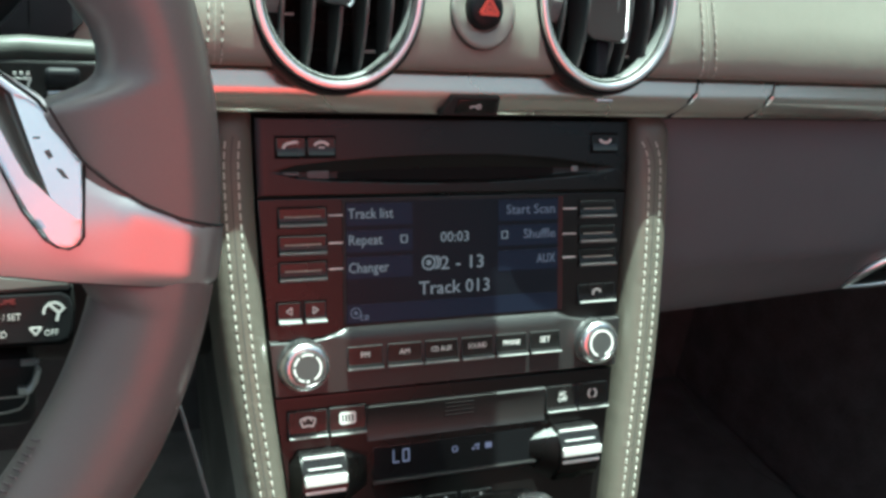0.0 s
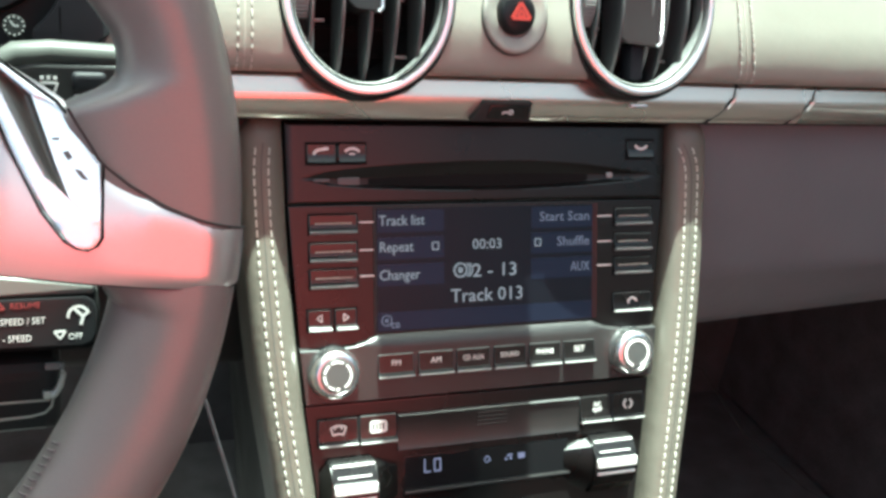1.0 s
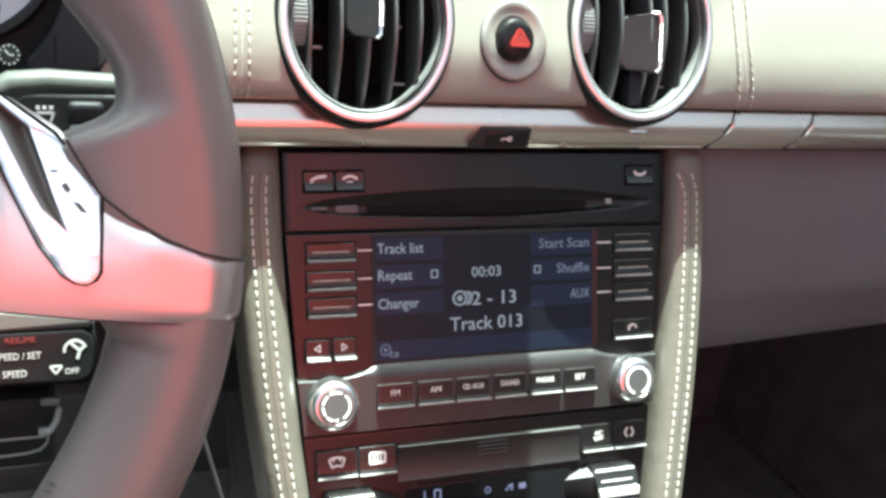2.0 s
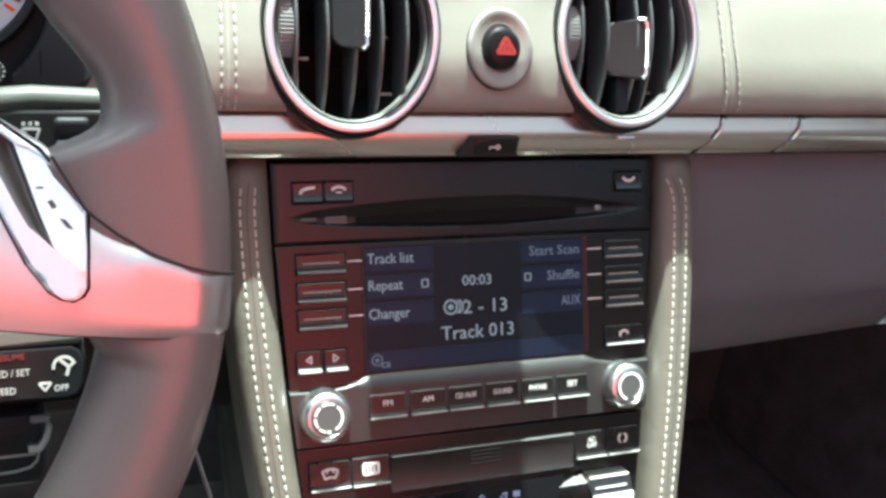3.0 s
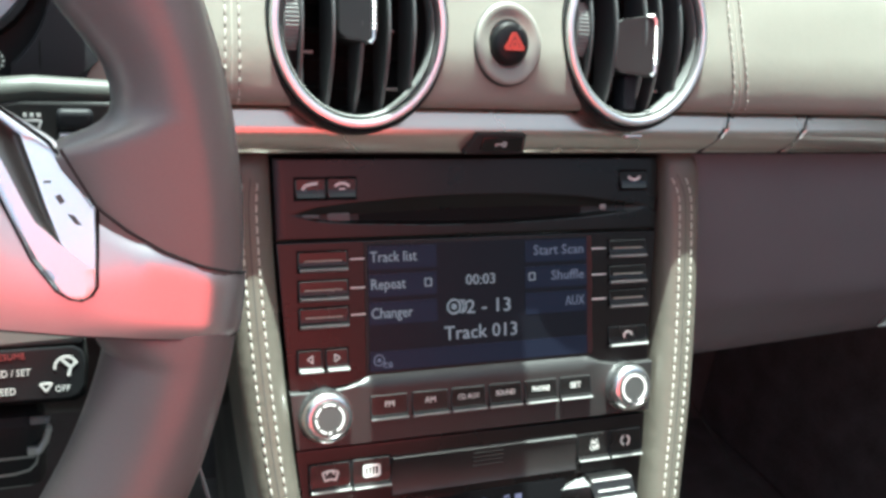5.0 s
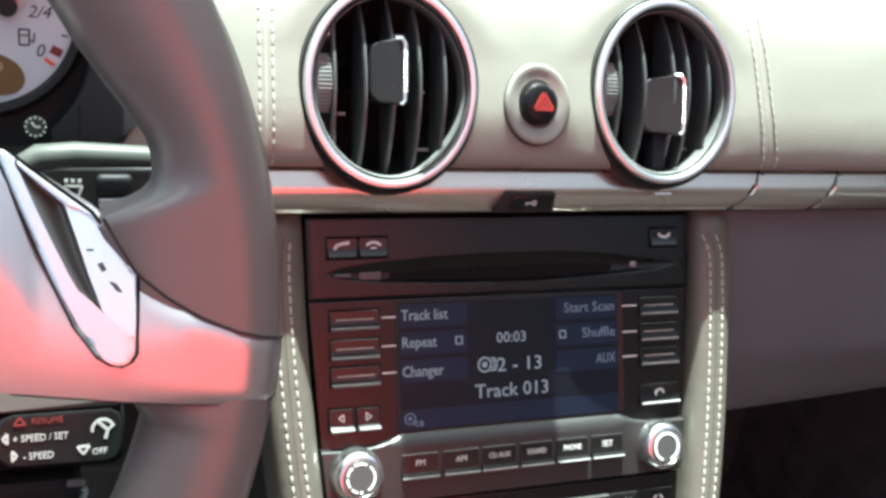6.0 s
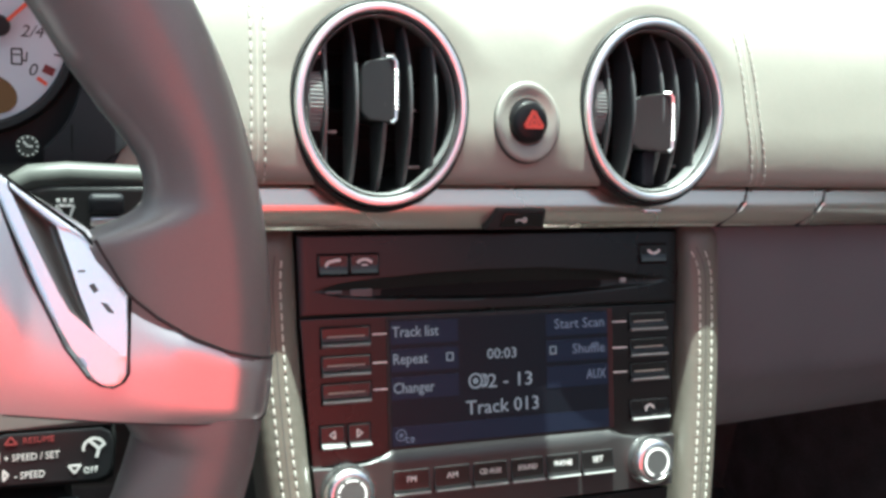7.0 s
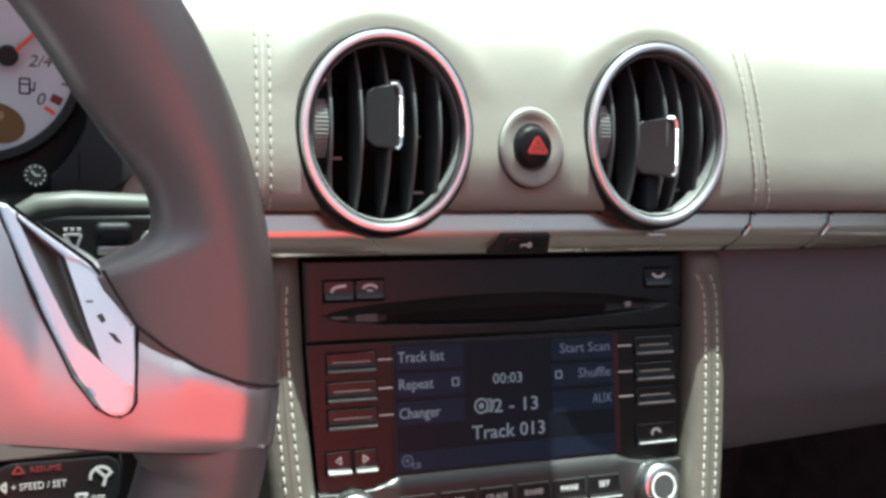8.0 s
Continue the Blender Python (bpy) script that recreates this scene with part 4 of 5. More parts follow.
    tab = part("slider_tab", prism(out, -0.0200, lambda u, v: 0.0066 - 0.48 * max(0.0, right - 0.0056 - u), 0.0012, 3), M_SLIDER, vent, "dark broad sliding tab")
    part("tab_edge", tube([(tab_u - 0.0006, tab_v + h - 0.0004, 0.0040), (tab_u + 0.0014, tab_v + h - 0.0006, 0.0062), (tab_u + 0.0030, tab_v + h - 0.0026, 0.0062), (tab_u + 0.0034, tab_v, 0.0062), (tab_u + 0.0030, tab_v - h + 0.0026, 0.0062), (tab_u + 0.0012, tab_v - h + 0.0006, 0.0060)], 0.0011, 8), M_CHROME, tab, "chrome tab edge")
    bm = bmesh.new()
    for k in range(10):
        rounded_box((tab_u + 0.0031, tab_v - 0.0090 + 0.0020 * k, 0.0071), (0.0026, 0.0010, 0.0014), 0.0003, 1, bm=bm)
    part("tab_ribs", bm, M_CHROME, tab)
    if stem:
        part("tab_stem", rounded_box((tab_u - 0.0062, tab_v - h - 0.0080, -0.0075), (0.0074, 0.0190, 0.0130), 0.0020, 3), M_STEM, tab, "slate-blue guide under the tab")
        part("rim_tongue", rounded_box((0.0006, -RY - 0.0062, 0.0016), (0.0110, 0.0020, 0.0030), 0.0009, 2), M_SPOKE, vent, "small silver tongue under the rim")
    return vent


def build_hazard():
    m = frame_at((-0.0006, fascia_y(0.6866) - 0.0006, 0.6866), VENT_LEAN + 3.0)
    sw = thing("hazard_switch", "oval black hazard switch with red triangle in pale surround", "hazard switch", m)
    own = bmesh.new()
    seg = 64
    prof = [(1.0, -0.006), (1.0, 0.0006), (0.985, 0.0013), (0.95, 0.0017), (0.90, 0.0018), (0.80, 0.0013), (0.70, 0.0007), (0.60, 0.0004), (0.57, -0.0004), (0.56, -0.005)]
    rings = [[own.verts.new((0.0181 * r * math.cos(2 * math.pi * k / seg), 0.0204 * r * math.sin(2 * math.pi * k / seg), h)) for k in range(seg)] for r, h in prof]
    for a, b in zip(rings, rings[1:]):
        for k in range(seg):
            own.faces.new((a[k], a[(k + 1) % seg], b[(k + 1) % seg], b[k]))
    own.faces.new(rings[0])
    part("surround", own, M_SURROUND, sw, "pale satin dished surround")
    part("joint", oval_ring(0.0181, 0.0204, -0.0001, 0.0005, -0.004, 0.0004), M_GROOVE, sw, "fine dark joint")
    key = part("button", lathe([(1.0, -0.006), (1.0, 0.0022), (0.96, 0.0038), (0.86, 0.0050), (0.6, 0.0058), (0.3, 0.0061), (0.02, 0.0062)], 56, 0.0099, 0.0108), M_TAB, sw, "domed black push button")
    tri = [(-0.0050, -0.0032), (0.0048, -0.0032), (-0.0001, 0.0046)]
    inner = [(-0.0001 + (a + 0.0001) * 0.40, (b + 0.0012) * 0.40 - 0.0012) for a, b in tri]
    flat("triangle", stroke([tri[0], tri[1], tri[2], tri[0]], 0.0017) + stroke([inner[0], inner[1], inner[2], inner[0]], 0.0010), 0.0068, M_RED, key, "red warning triangle", depth=0.0010)
    flat("triangle_field", [tri], 0.0066, M_REDPRINT, key, depth=0.0010)
    return sw


def build_lock_switch():
    sw = thing("lock_switch", "small black central locking switch with a key symbol", "switch", pose(0, 0.0098, 0.636, 90, 0, 0))
    body = [(-0.0188, -0.0046), (0.0142, -0.0046), (0.0146, 0.0060), (-0.0126, 0.0060)]
    part("housing", prism(body, -0.0055, 0.0008, 0.0007), M_BLACK, sw)
    k = part("key_cap", prism([(-0.0112, -0.0028), (0.0126, -0.0028), (0.0128, 0.0046), (-0.0098, 0.0046)], 0.0, 0.0016, 0.0006), M_BUTTON, sw)
    q = [bar(-0.0028, 0.0010, 0.0006, 0.0014)] + stroke(arc(0.0022, 0.0010, 0.0011, 0, 360, 8), 0.0008) + [bar(-0.0028, -0.0020, -0.0002, 0.0014)]
    flat("key_symbol", q, 0.0016, M_PRINT, k)
    return sw


M_SLIDER = surface("satin_slider_plastic", (0.013, 0.0135, 0.0142), 0.40, 0, 2500, 0.02, 0.1, 30, spec=0.27)
M_SURROUND = surface("grey_surround_plastic", (0.215, 0.212, 0.190), 0.36, 0.1, 2500, 0.03, 0.05, 30)
build_vent(VENTS[0], 0.0026, 0.0070, 0.0132, False)
build_vent(VENTS[1], 0.0066, -0.0065, 0.0180, True)
build_hazard()
build_lock_switch()

# ---- steering wheel ----
WHEEL = frame_at((-0.3574, -0.1673, 0.6702), 13.1)
RIM, GRIP, APEX = 0.167, 0.0180, 0.0040


def build_wheel():
    sw = thing("steering_wheel", "dark leather steering wheel with silver-grey spokes and shift keys", "steering wheel", WHEEL)
    own = bmesh.new()
    K, J = 600, 28
    WEB = [(-30.0, RIM - GRIP), (-12.0, RIM - GRIP), (-8.0, 0.140), (-4.0, 0.1335), (10.4, 0.1335), (11.0, 0.1350), (11.4, 0.1390), (11.8, 0.1445), (12.4, 0.1492), (13.2, 0.1526), (14.3, 0.1542), (16.0, 0.1552), (18.0, 0.1552), (20.5, 0.1535), (24.0, 0.1510), (29.0, RIM - GRIP)]
    rings = []
    for i in range(K):
        a = 2 * math.pi * i / K
        deg = math.degrees(a) if a < math.pi else math.degrees(a) - 360
        # the leather web that reaches in to the spokes, alike on both sides
        d = deg if abs(deg) < 90 else math.copysign(180, deg) - deg
        inner = lerp(WEB, d) if -30 < d < 29 else RIM - GRIP
        w = RIM - inner
        k = min(1.0, max(0.0, (w - GRIP) / 0.012))
        power = 2.0 + 2.2 * k
        bulge = 0.0012 * math.exp(-((abs(d) - 30) / 14) ** 2)
        ring = []
        for j in range(J):
            b = 2 * math.pi * j / J
            c, sn = math.cos(b), math.sin(b)
            if c >= 0:
                o, n = APEX + (GRIP + bulge - APEX) * c, GRIP * 0.92 * sn
            else:
                o = APEX - (w + bulge + APEX) * abs(c)
                n = math.copysign(GRIP * 0.92 * max(0.0, 1 - abs(c) ** power) ** (1 / power), sn) * (1 - 0.16 * k * abs(c))
            ring.append(own.verts.new(((RIM + o) * math.cos(a), (RIM + o) * math.sin(a), n)))
        rings.append(ring)
    for i in range(K):
        p, q = rings[i], rings[(i + 1) % K]
        for j in range(J):
            own.faces.new((p[j], p[(j + 1) % J], q[(j + 1) % J], q[j]))
    rim = part("rim", own, M_WHEEL, sw, "thick dark leather rim")
    # sewn seam round the inner side
    bm = bmesh.new()
    for i in range(360):
        a0, a1 = 2 * math.pi * i / 360, 2 * math.pi * (i + 0.6) / 360
        deg = math.degrees(a0) if a0 < math.pi else math.degrees(a0) - 360
        if abs(deg) < 30 or deg > 0 or deg < -150:
            continue
        swell = 0.0012 * math.exp(-((abs(deg if abs(deg) < 90 else 180 - abs(deg)) - 30) / 14) ** 2)
        r0, r1 = RIM - (GRIP + swell) * 0.965 - 0.0002, RIM - (GRIP + swell) * 0.90 - 0.0002
        tube([(r0 * math.cos(a0), r0 * math.sin(a0), 0.0040), ((r0 + r1) / 2 * math.cos((a0 + a1) / 2), (r0 + r1) / 2 * math.sin((a0 + a1) / 2), 0.0062), (r1 * math.cos(a1), r1 * math.sin(a1), 0.0076)], 0.00042, 5, bm=bm)
    tagged(part("rim_stitching", bm, M_RIMTHREAD, rim), "small dark stitches round the rim", kind="stuff")

    def crown(a, b):
        """Height of the spoke's face: flat from the hub out, rounded over the rim's outer side."""
        rho = math.hypot(a, b)
        if rho < 0.170:
            # a soft fold: the part above it tips towards the sky
            over = max(0.0, b - lerp([(0.10, 0.0200), (0.1094, 0.0100), (0.1144, 0.0030), (0.1195, -0.0050), (0.1293, -0.0085), (0.1536, -0.0075), (0.1575, -0.0048), (0.1664, -0.0033), (0.170, 0.0)], abs(a)))
            return 0.0164 + 0.0022 * (rho - 0.10) / 0.07 - 0.0014 * max(0.0, (rho - 0.155) / 0.015) - 0.34 * min(over * over / (over + 0.004), 0.034)
        o = min(1.0, (rho - 0.170) / (RIM + GRIP + 0.0012 - 0.170))
        return 0.0172 * math.sqrt(max(0.0, 1 - o * o))

    def held(a, b):
        """Keeps a point within the rim's outline."""
        k = min(1.0, (RIM + GRIP + 0.0003) / math.hypot(a, b))
        return a * k, b * k

    UP = [(0.080, 0.048), (0.110, 0.0440), (0.1342, 0.0283), (0.1369, 0.0231), (0.1435, 0.0116), (0.1511, 0.0051), (0.1601, -0.0007), (0.1695, -0.0048), (0.1759, -0.0067), (0.1862, -0.0100)]
    LOW = [(0.0, -0.0120), (0.06, -0.0140), (0.1008, -0.0166), (0.1168, -0.0188), (0.1384, -0.0220), (0.1489, -0.0232), (0.1613, -0.0247), (0.1709, -0.0254), (0.1862, -0.0270)]
    for side in (1, -1):
        rows = []
        for i in range(61):
            a = 0.080 + (RIM + GRIP + 0.0003 - 0.080) * (i / 60)
            lo, hi = lerp(LOW, a), lerp(UP, a)
            row = []
            for j in range(9):
                f = j / 8
                e = min(f, 1 - f) * (hi - lo)
                p, q = held(a, lo + (hi - lo) * f)
                row.append((side * p, q, crown(p, q) - max(0.0, 0.0015 - e) * 0.7))
            rows.append(row)
        part("spoke", sheet(rows, (0, 0, -0.006)), M_SPOKE, sw, "silver-grey spoke trim")
        part("upper_gap", tube([(side * held(a, b)[0], held(a, b)[1], max(crown(*held(a, b)) - 0.0004, 0.0161 * min(1.0, max(0.0, (0.181 - math.hypot(a, b)) / 0.006)) ** 0.5)) for a, b in [(x / 1000, lerp(UP, x / 1000) + 0.0003) for x in range(135, 187, 2)]], 0.00042, 6), M_BLACK, sw, "dark joint above the spoke")
        part("lower_gap", tube([(side * held(a, b)[0], held(a, b)[1], crown(*held(a, b)) - 0.0014) for a, b in [(x / 1000, lerp(LOW, x / 1000) - 0.0002) for x in range(112, 187, 3)]], 0.00038, 6), M_BLACK, sw, "dark joint below the spoke")
        # bright shift key beside the rim
        OUT = [(0.1095, 0.0445), (0.1125, 0.0436), (0.1177, 0.0392), (0.1325, 0.0280), (0.1437, 0.0118), (0.1428, -0.0085), (0.1415, -0.0105), (0.1389, -0.0117), (0.1360, -0.0110), (0.1330, -0.0090), (0.1275, -0.0010), (0.1210, 0.0140), (0.1149, 0.0290), (0.1105, 0.0405)]
        ring = [(side * (0.128 + (a - 0.128) * 1.02), 0.014 + (b - 0.014) * 1.010, 0.0188 - 0.235 * (b + 0.0117)) for a, b in OUT]
        part("key_gap", tube(ring + ring[:1], 0.00048, 6), M_PIT, sw, "dark gap round the shift key")
        # a raised rim with a crescent at its foot frames a hollow flank and a bright sloping face
        OL = [(-0.0117, 0.1380), (-0.0110, 0.1360), (-0.0090, 0.1330), (-0.0010, 0.1275), (0.0140, 0.1210), (0.0290, 0.1149), (0.0405, 0.1105), (0.0441, 0.1095)]
        OR = [(-0.0117, 0.1395), (-0.0105, 0.1415), (-0.0085, 0.1428), (0.0118, 0.1437), (0.0280, 0.1325), (0.0392, 0.1177), (0.0436, 0.1125), (0.0441, 0.1112)]
        RI = [(-0.0045, 0.1425), (-0.0011, 0.1384), (0.0022, 0.1348), (0.0054, 0.1317), (0.0083, 0.1286), (0.0131, 0.1261), (0.0197, 0.1231), (0.0280, 0.1194), (0.0380, 0.1153), (0.0398, 0.1142)]
        FL = [(-0.0045, 0.1425), (-0.0011, 0.1384), (0.0024, 0.1347), (0.0120, 0.1314), (0.0205, 0.1289), (0.0298, 0.1260), (0.0348, 0.1202), (0.0398, 0.1147)]
        FR = [(-0.0045, 0.1425), (0.0011, 0.1429), (0.0127, 0.1428), (0.0204, 0.1374), (0.0270, 0.1324), (0.0292, 0.1288), (0.0298, 0.1262), (0.0348, 0.1204), (0.0398, 0.1149)]

        def frame_top(b):
            return 0.0205 - 0.245 * (b + 0.0117)

        def face_top(b):
            return 0.0187 - 0.30 * (b + 0.0045)

        rows = []
        for i in range(113):
            b = -0.0117 + 0.0558 * i / 112
            ol, o_r = lerp(OL, b), lerp(OR, b)
            ri = min(max(lerp(RI, b), ol + 0.0003), o_r - 0.0004)
            fl = min(max(lerp(FL, b), ri + 0.00005), o_r - 0.0003)
            fr = min(max(lerp(FR, b), fl + 0.00005), o_r - 0.0002)
            inside = -0.0045 < b < 0.0398
            row = []

            def rim_height(a):
                e = min(a - ol, o_r - a, (b + 0.0117) * 0.8 + 0.0002, (0.0443 - b) * 0.8)
                return frame_top(b) - 0.9 * max(0.0, 0.0010 - e) ** 2 / 0.0010
            for j in range(9):
                a = ol + (ri - ol) * j / 8
                row.append((side * a, b, rim_height(a)))
            for j in range(1, 13):
                f = j / 12
                a = ri + (fl - ri) * f
                h = frame_top(b) + (min(face_top(b), frame_top(b)) - frame_top(b)) * f
                row.append((side * a, b, h - (0.36 * (fl - ri) * math.sin(math.pi * f ** 2.2) if inside else 0.0)))
            for j in range(1, 9):
                f = j / 8
                a = fl + (fr - fl) * f
                row.append((side * a, b, min(face_top(b), frame_top(b)) if inside and fr - fl > 0.0001 else rim_height(a)))
            for j in range(1, 7):
                a = fr + (o_r - fr) * j / 6
                row.append((side * a, b, rim_height(a)))
            rows.append(row)
        key = part("shift_key", sheet([row[:9] for row in rows], (0, 0, -0.010)), M_ALU, sw, "polished aluminium shift key with a hollowed flank")
        part("key_hollow", sheet([row[8:21] for row in rows], (0, 0, -0.008)), M_HOLLOW, key, "hollow flank of the key, dark reflection in its colour")
        part("key_face", sheet([row[20:] for row in rows], (0, 0, -0.008)), M_ALU, key, "bright sloping key face")
        for q in (bar(0.1310, 0.1328, 0.0180, 0.0185), [(0.1336, 0.0146), (0.1349, 0.0151), (0.1360, 0.0132), (0.1348, 0.0126)], [(0.1364, 0.0102), (0.1381, 0.0097), (0.1399, 0.0072), (0.1383, 0.0076)]):
            part("key_mark", prism([(side * a, b) for a, b in q], 0.0, lambda u, v: 0.0002 + face_top(v), 0), M_INK, key, smooth=False)
    # airbag cover
    rows = []
    for i in range(91):
        a = -0.0860 + 0.172 * i / 90
        lo = lerp([(0.0, -0.062), (0.05, -0.055), (0.075, -0.030), (0.086, -0.0200)], abs(a))
        hi = lerp([(0.0, 0.066), (0.06, 0.062), (0.086, 0.050)], abs(a))
        row = []
        for j in range(17):
            f = j / 16
            b = lo + (hi - lo) * f
            e = min(min(f, 1 - f) * (hi - lo), 0.0865 - abs(a))
            row.append((a, b, 0.0140 + 0.016 * (1 - (a / 0.095) ** 2) * (1 - ((f - 0.5) * 1.6) ** 2) - max(0.0, 0.008 - e) ** 2 * 60))
        rows.append(row)
    part("airbag_cover", sheet(rows, (0, 0, -0.03)), M_SPOKE, sw, "domed grey airbag cover")
    part("hub", lathe([(0.055, -0.055), (0.060, -0.02), (0.050, 0.004), (0.001, 0.006)], 40), M_BLACK, sw)
    part("lower_spoke", prism([(-0.022, -0.05), (0.022, -0.05), (0.016, -0.158), (-0.016, -0.158)], -0.008, 0.009, 0.003, 3), M_SPOKE, sw)
    return sw


build_wheel()

# ---- column, stalks, instruments ----
def build_column():
    col = thing("steering_column", "black plastic steering column shroud", "steering column", pose(-0.3574, -0.06, 0.645))
    own = rounded_box((0, 0.02, 0.0), (0.115, 0.24, 0.095), 0.018, 4)
    part("shroud", own, M_BLACK, col)
    part("adjuster", rounded_box((0.105, -0.045, -0.0700), (0.056, 0.05, 0.0290), 0.006, 3), M_BLACK, col, "rounded lower lever")
    # its bright end runs down to the groove; a fine outline turns the lower corner
    part("adjuster_edge", tube([(0.1330, -0.0705, -0.0550), (0.1334, -0.0707, -0.0590), (0.1322, -0.0707, -0.0640), (0.1302, -0.0707, -0.0672)], [0.0012, 0.0012, 0.0013, 0.0016], 8), M_CHROME, col, "narrow bright edge")
    part("adjuster_lug", rounded_box((0.1306, -0.0706, -0.0556), (0.0060, 0.0016, 0.0026), 0.0006, 2), M_LIP, col, "small grey lug")
    part("adjuster_lug", rounded_box((0.1288, -0.0706, -0.0672), (0.0044, 0.0018, 0.0034), 0.0008, 2), M_CHROME, col, "small bright lug")
    part("adjuster_outline", tube([(0.1300, -0.0704, -0.0690), (0.1294, -0.0704, -0.0726), (0.1272, -0.0704, -0.0752), (0.1225, -0.0704, -0.0763), (0.1100, -0.0704, -0.0768), (0.0900, -0.0704, -0.0770)], 0.0005, 6), M_SEAM, col, "fine grey outline")
    part("arm", rounded_box((0.06, -0.03, -0.055), (0.05, 0.04, 0.02), 0.005, 2), M_BLACK, col)
    part("adjuster_groove", rounded_box((0.100, -0.0702, -0.0700), (0.058, 0.001, 0.0008), 0.0003, 1), M_SEAM, col)
    return col


M_CREST = surface("grey_crest_plastic", (0.13, 0.13, 0.122), 0.4, 0, 2500, 0.03, 0.06, 30)


def build_cruise_stalk():
    m = pose(-0.2350, -0.130, 0.6105, 90 - 15, 0, 0)
    st = thing("cruise_stalk", "black cruise control stalk with white printed words", "control stalk", m)
    own = prism([(-0.060, -0.010), (-0.030, -0.0130), (0.0195, -0.0145), (0.0230, -0.0125), (0.0240, 0.0000), (0.0232, 0.0068), (0.0195, 0.0072), (-0.0230, 0.0128), (-0.060, 0.0128)], -0.030, 0.0, 0.0040, 4)
    part("body", own, M_PIT, st)
    part("crest", prism([(-0.0500, 0.0072), (-0.0230, 0.0066), (0.0212, 0.0058), (0.0226, 0.0076), (0.0222, 0.0108), (-0.0215, 0.0142), (-0.0500, 0.0150)], -0.026, 0.0008, 0.0024, 4), M_CREST, st, "pale grey upper edge")
    fc = part("print_field", prism([(-0.0120, -0.0118), (0.0175, -0.0124), (0.0208, -0.0112), (0.0224, -0.0080), (0.0226, 0.0000), (0.0216, 0.0036), (0.0190, 0.0054), (-0.0105, 0.0056), (-0.0140, 0.0044), (-0.0160, 0.0012), (-0.0166, -0.0040), (-0.0152, -0.0090)], -0.002, 0.0010, 0.0008), M_TAB, st, "black print field")
    lettering("word", "RESUME", 0.0027, (-0.0005, 0.0022, 0.0011), M_REDPRINT, fc, 'CENTER')
    lettering("word", "+ SPEED / SET", 0.0032, (-0.0110, -0.0034, 0.0011), M_STALKPRINT, fc, squeeze=0.88)
    lettering("word", "- SPEED", 0.0032, (-0.0080, -0.0094, 0.0011), M_STALKPRINT, fc, squeeze=0.88)
    lettering("word", "OFF", 0.0030, (0.0130, -0.0096, 0.0011), M_STALKPRINT, fc, squeeze=0.9)
    q = stroke([(-0.0140, -0.0020), (-0.0125, -0.0038), (-0.0125, -0.0005), (-0.0140, -0.0020)], 0.0007) + stroke([(-0.0098, -0.0078), (-0.0112, -0.0096), (-0.0112, -0.0062), (-0.0098, -0.0078)], 0.0007) + stroke([(0.0085, -0.0066), (0.0122, -0.0066), (0.0103, -0.0092), (0.0085, -0.0066)], 0.0007)
    q += stroke(arc(0.0165, -0.0014, 0.0034, 30, 190, 8), 0.0009) + stroke([(0.0148, 0.0016), (0.0180, -0.0016), (0.0172, -0.0045)], 0.0010) + stroke([(0.0180, -0.0016), (0.0200, 0.0002)], 0.0009)
    flat("symbols", q, 0.0011, M_STALKPRINT, fc)
    flat("resume_mark", stroke([(-0.0105, 0.0022), (-0.0070, 0.0022), (-0.0088, 0.0046), (-0.0105, 0.0022)], 0.0006), 0.0011, M_REDPRINT, fc)
    return st


def build_wiper_stalk():
    m = pose(-0.2180, -0.078, 0.6755, 90 - 8, 0, 0)
    st = thing("wiper_stalk", "grey-topped black wiper stalk with a slider and white symbols", "control stalk", m)
    part("body", prism([(-0.110, -0.012), (-0.030, -0.0120), (0.034, -0.0120), (0.040, -0.006), (0.040, 0.0065), (-0.0125, 0.0070), (-0.0205, 0.0050), (-0.0280, -0.0005), (-0.110, -0.0010)], -0.020, 0.0, 0.0018, 3), M_BLACK, st)
    own = tube([(-0.031, -0.0030, -0.005), (-0.0260, 0.0036, -0.005), (-0.0175, 0.0084, -0.005), (-0.006, 0.0096, -0.005), (0.020, 0.0088, -0.005), (0.040, 0.0078, -0.005)], [0.0030, 0.0044, 0.0052, 0.0050, 0.0046, 0.0044], 14)
    part("crest", own, M_SEAMLESS, st, "pale grey rounded upper edge")
    sl = part("slider", rounded_box((0.0068, 0.0006, 0.0008), (0.0120, 0.0072, 0.0050), 0.0023, 4), M_CHARCOAL, st, "charcoal slider")
    part("slider_foot", rounded_box((0.0068, -0.0058, 0.0004), (0.0110, 0.0034, 0.0030), 0.0010, 2), M_CHROME, sl)
    q = stroke([(-0.0098, -0.0002), (-0.0040, -0.0002), (-0.0056, -0.0048), (-0.0082, -0.0048), (-0.0098, -0.0002)], 0.0008) + [bar(-0.0098 + 0.0022 * k, -0.0086 + 0.0022 * k, 0.0010, 0.0022) for k in range(3)] + stroke([(-0.0090, -0.0010), (-0.0070, -0.0044)], 0.0008)
    flat("wiper_symbol", q, 0.0002, M_PRINT, st)
    q = stroke([(0.0155, -0.0040), (0.0185, 0.0006), (0.0205, 0.0002)], 0.0009) + stroke([(0.0175, -0.0046), (0.0200, -0.0010)], 0.0008)
    flat("wash_symbol", q, 0.0002, M_PRINT, st)
    return st


M_SEAMLESS = surface("grey_stalk_plastic", (0.044, 0.046, 0.042), 0.5, 0, 2000, 0.05, 0.06, 20, spec=0.2)


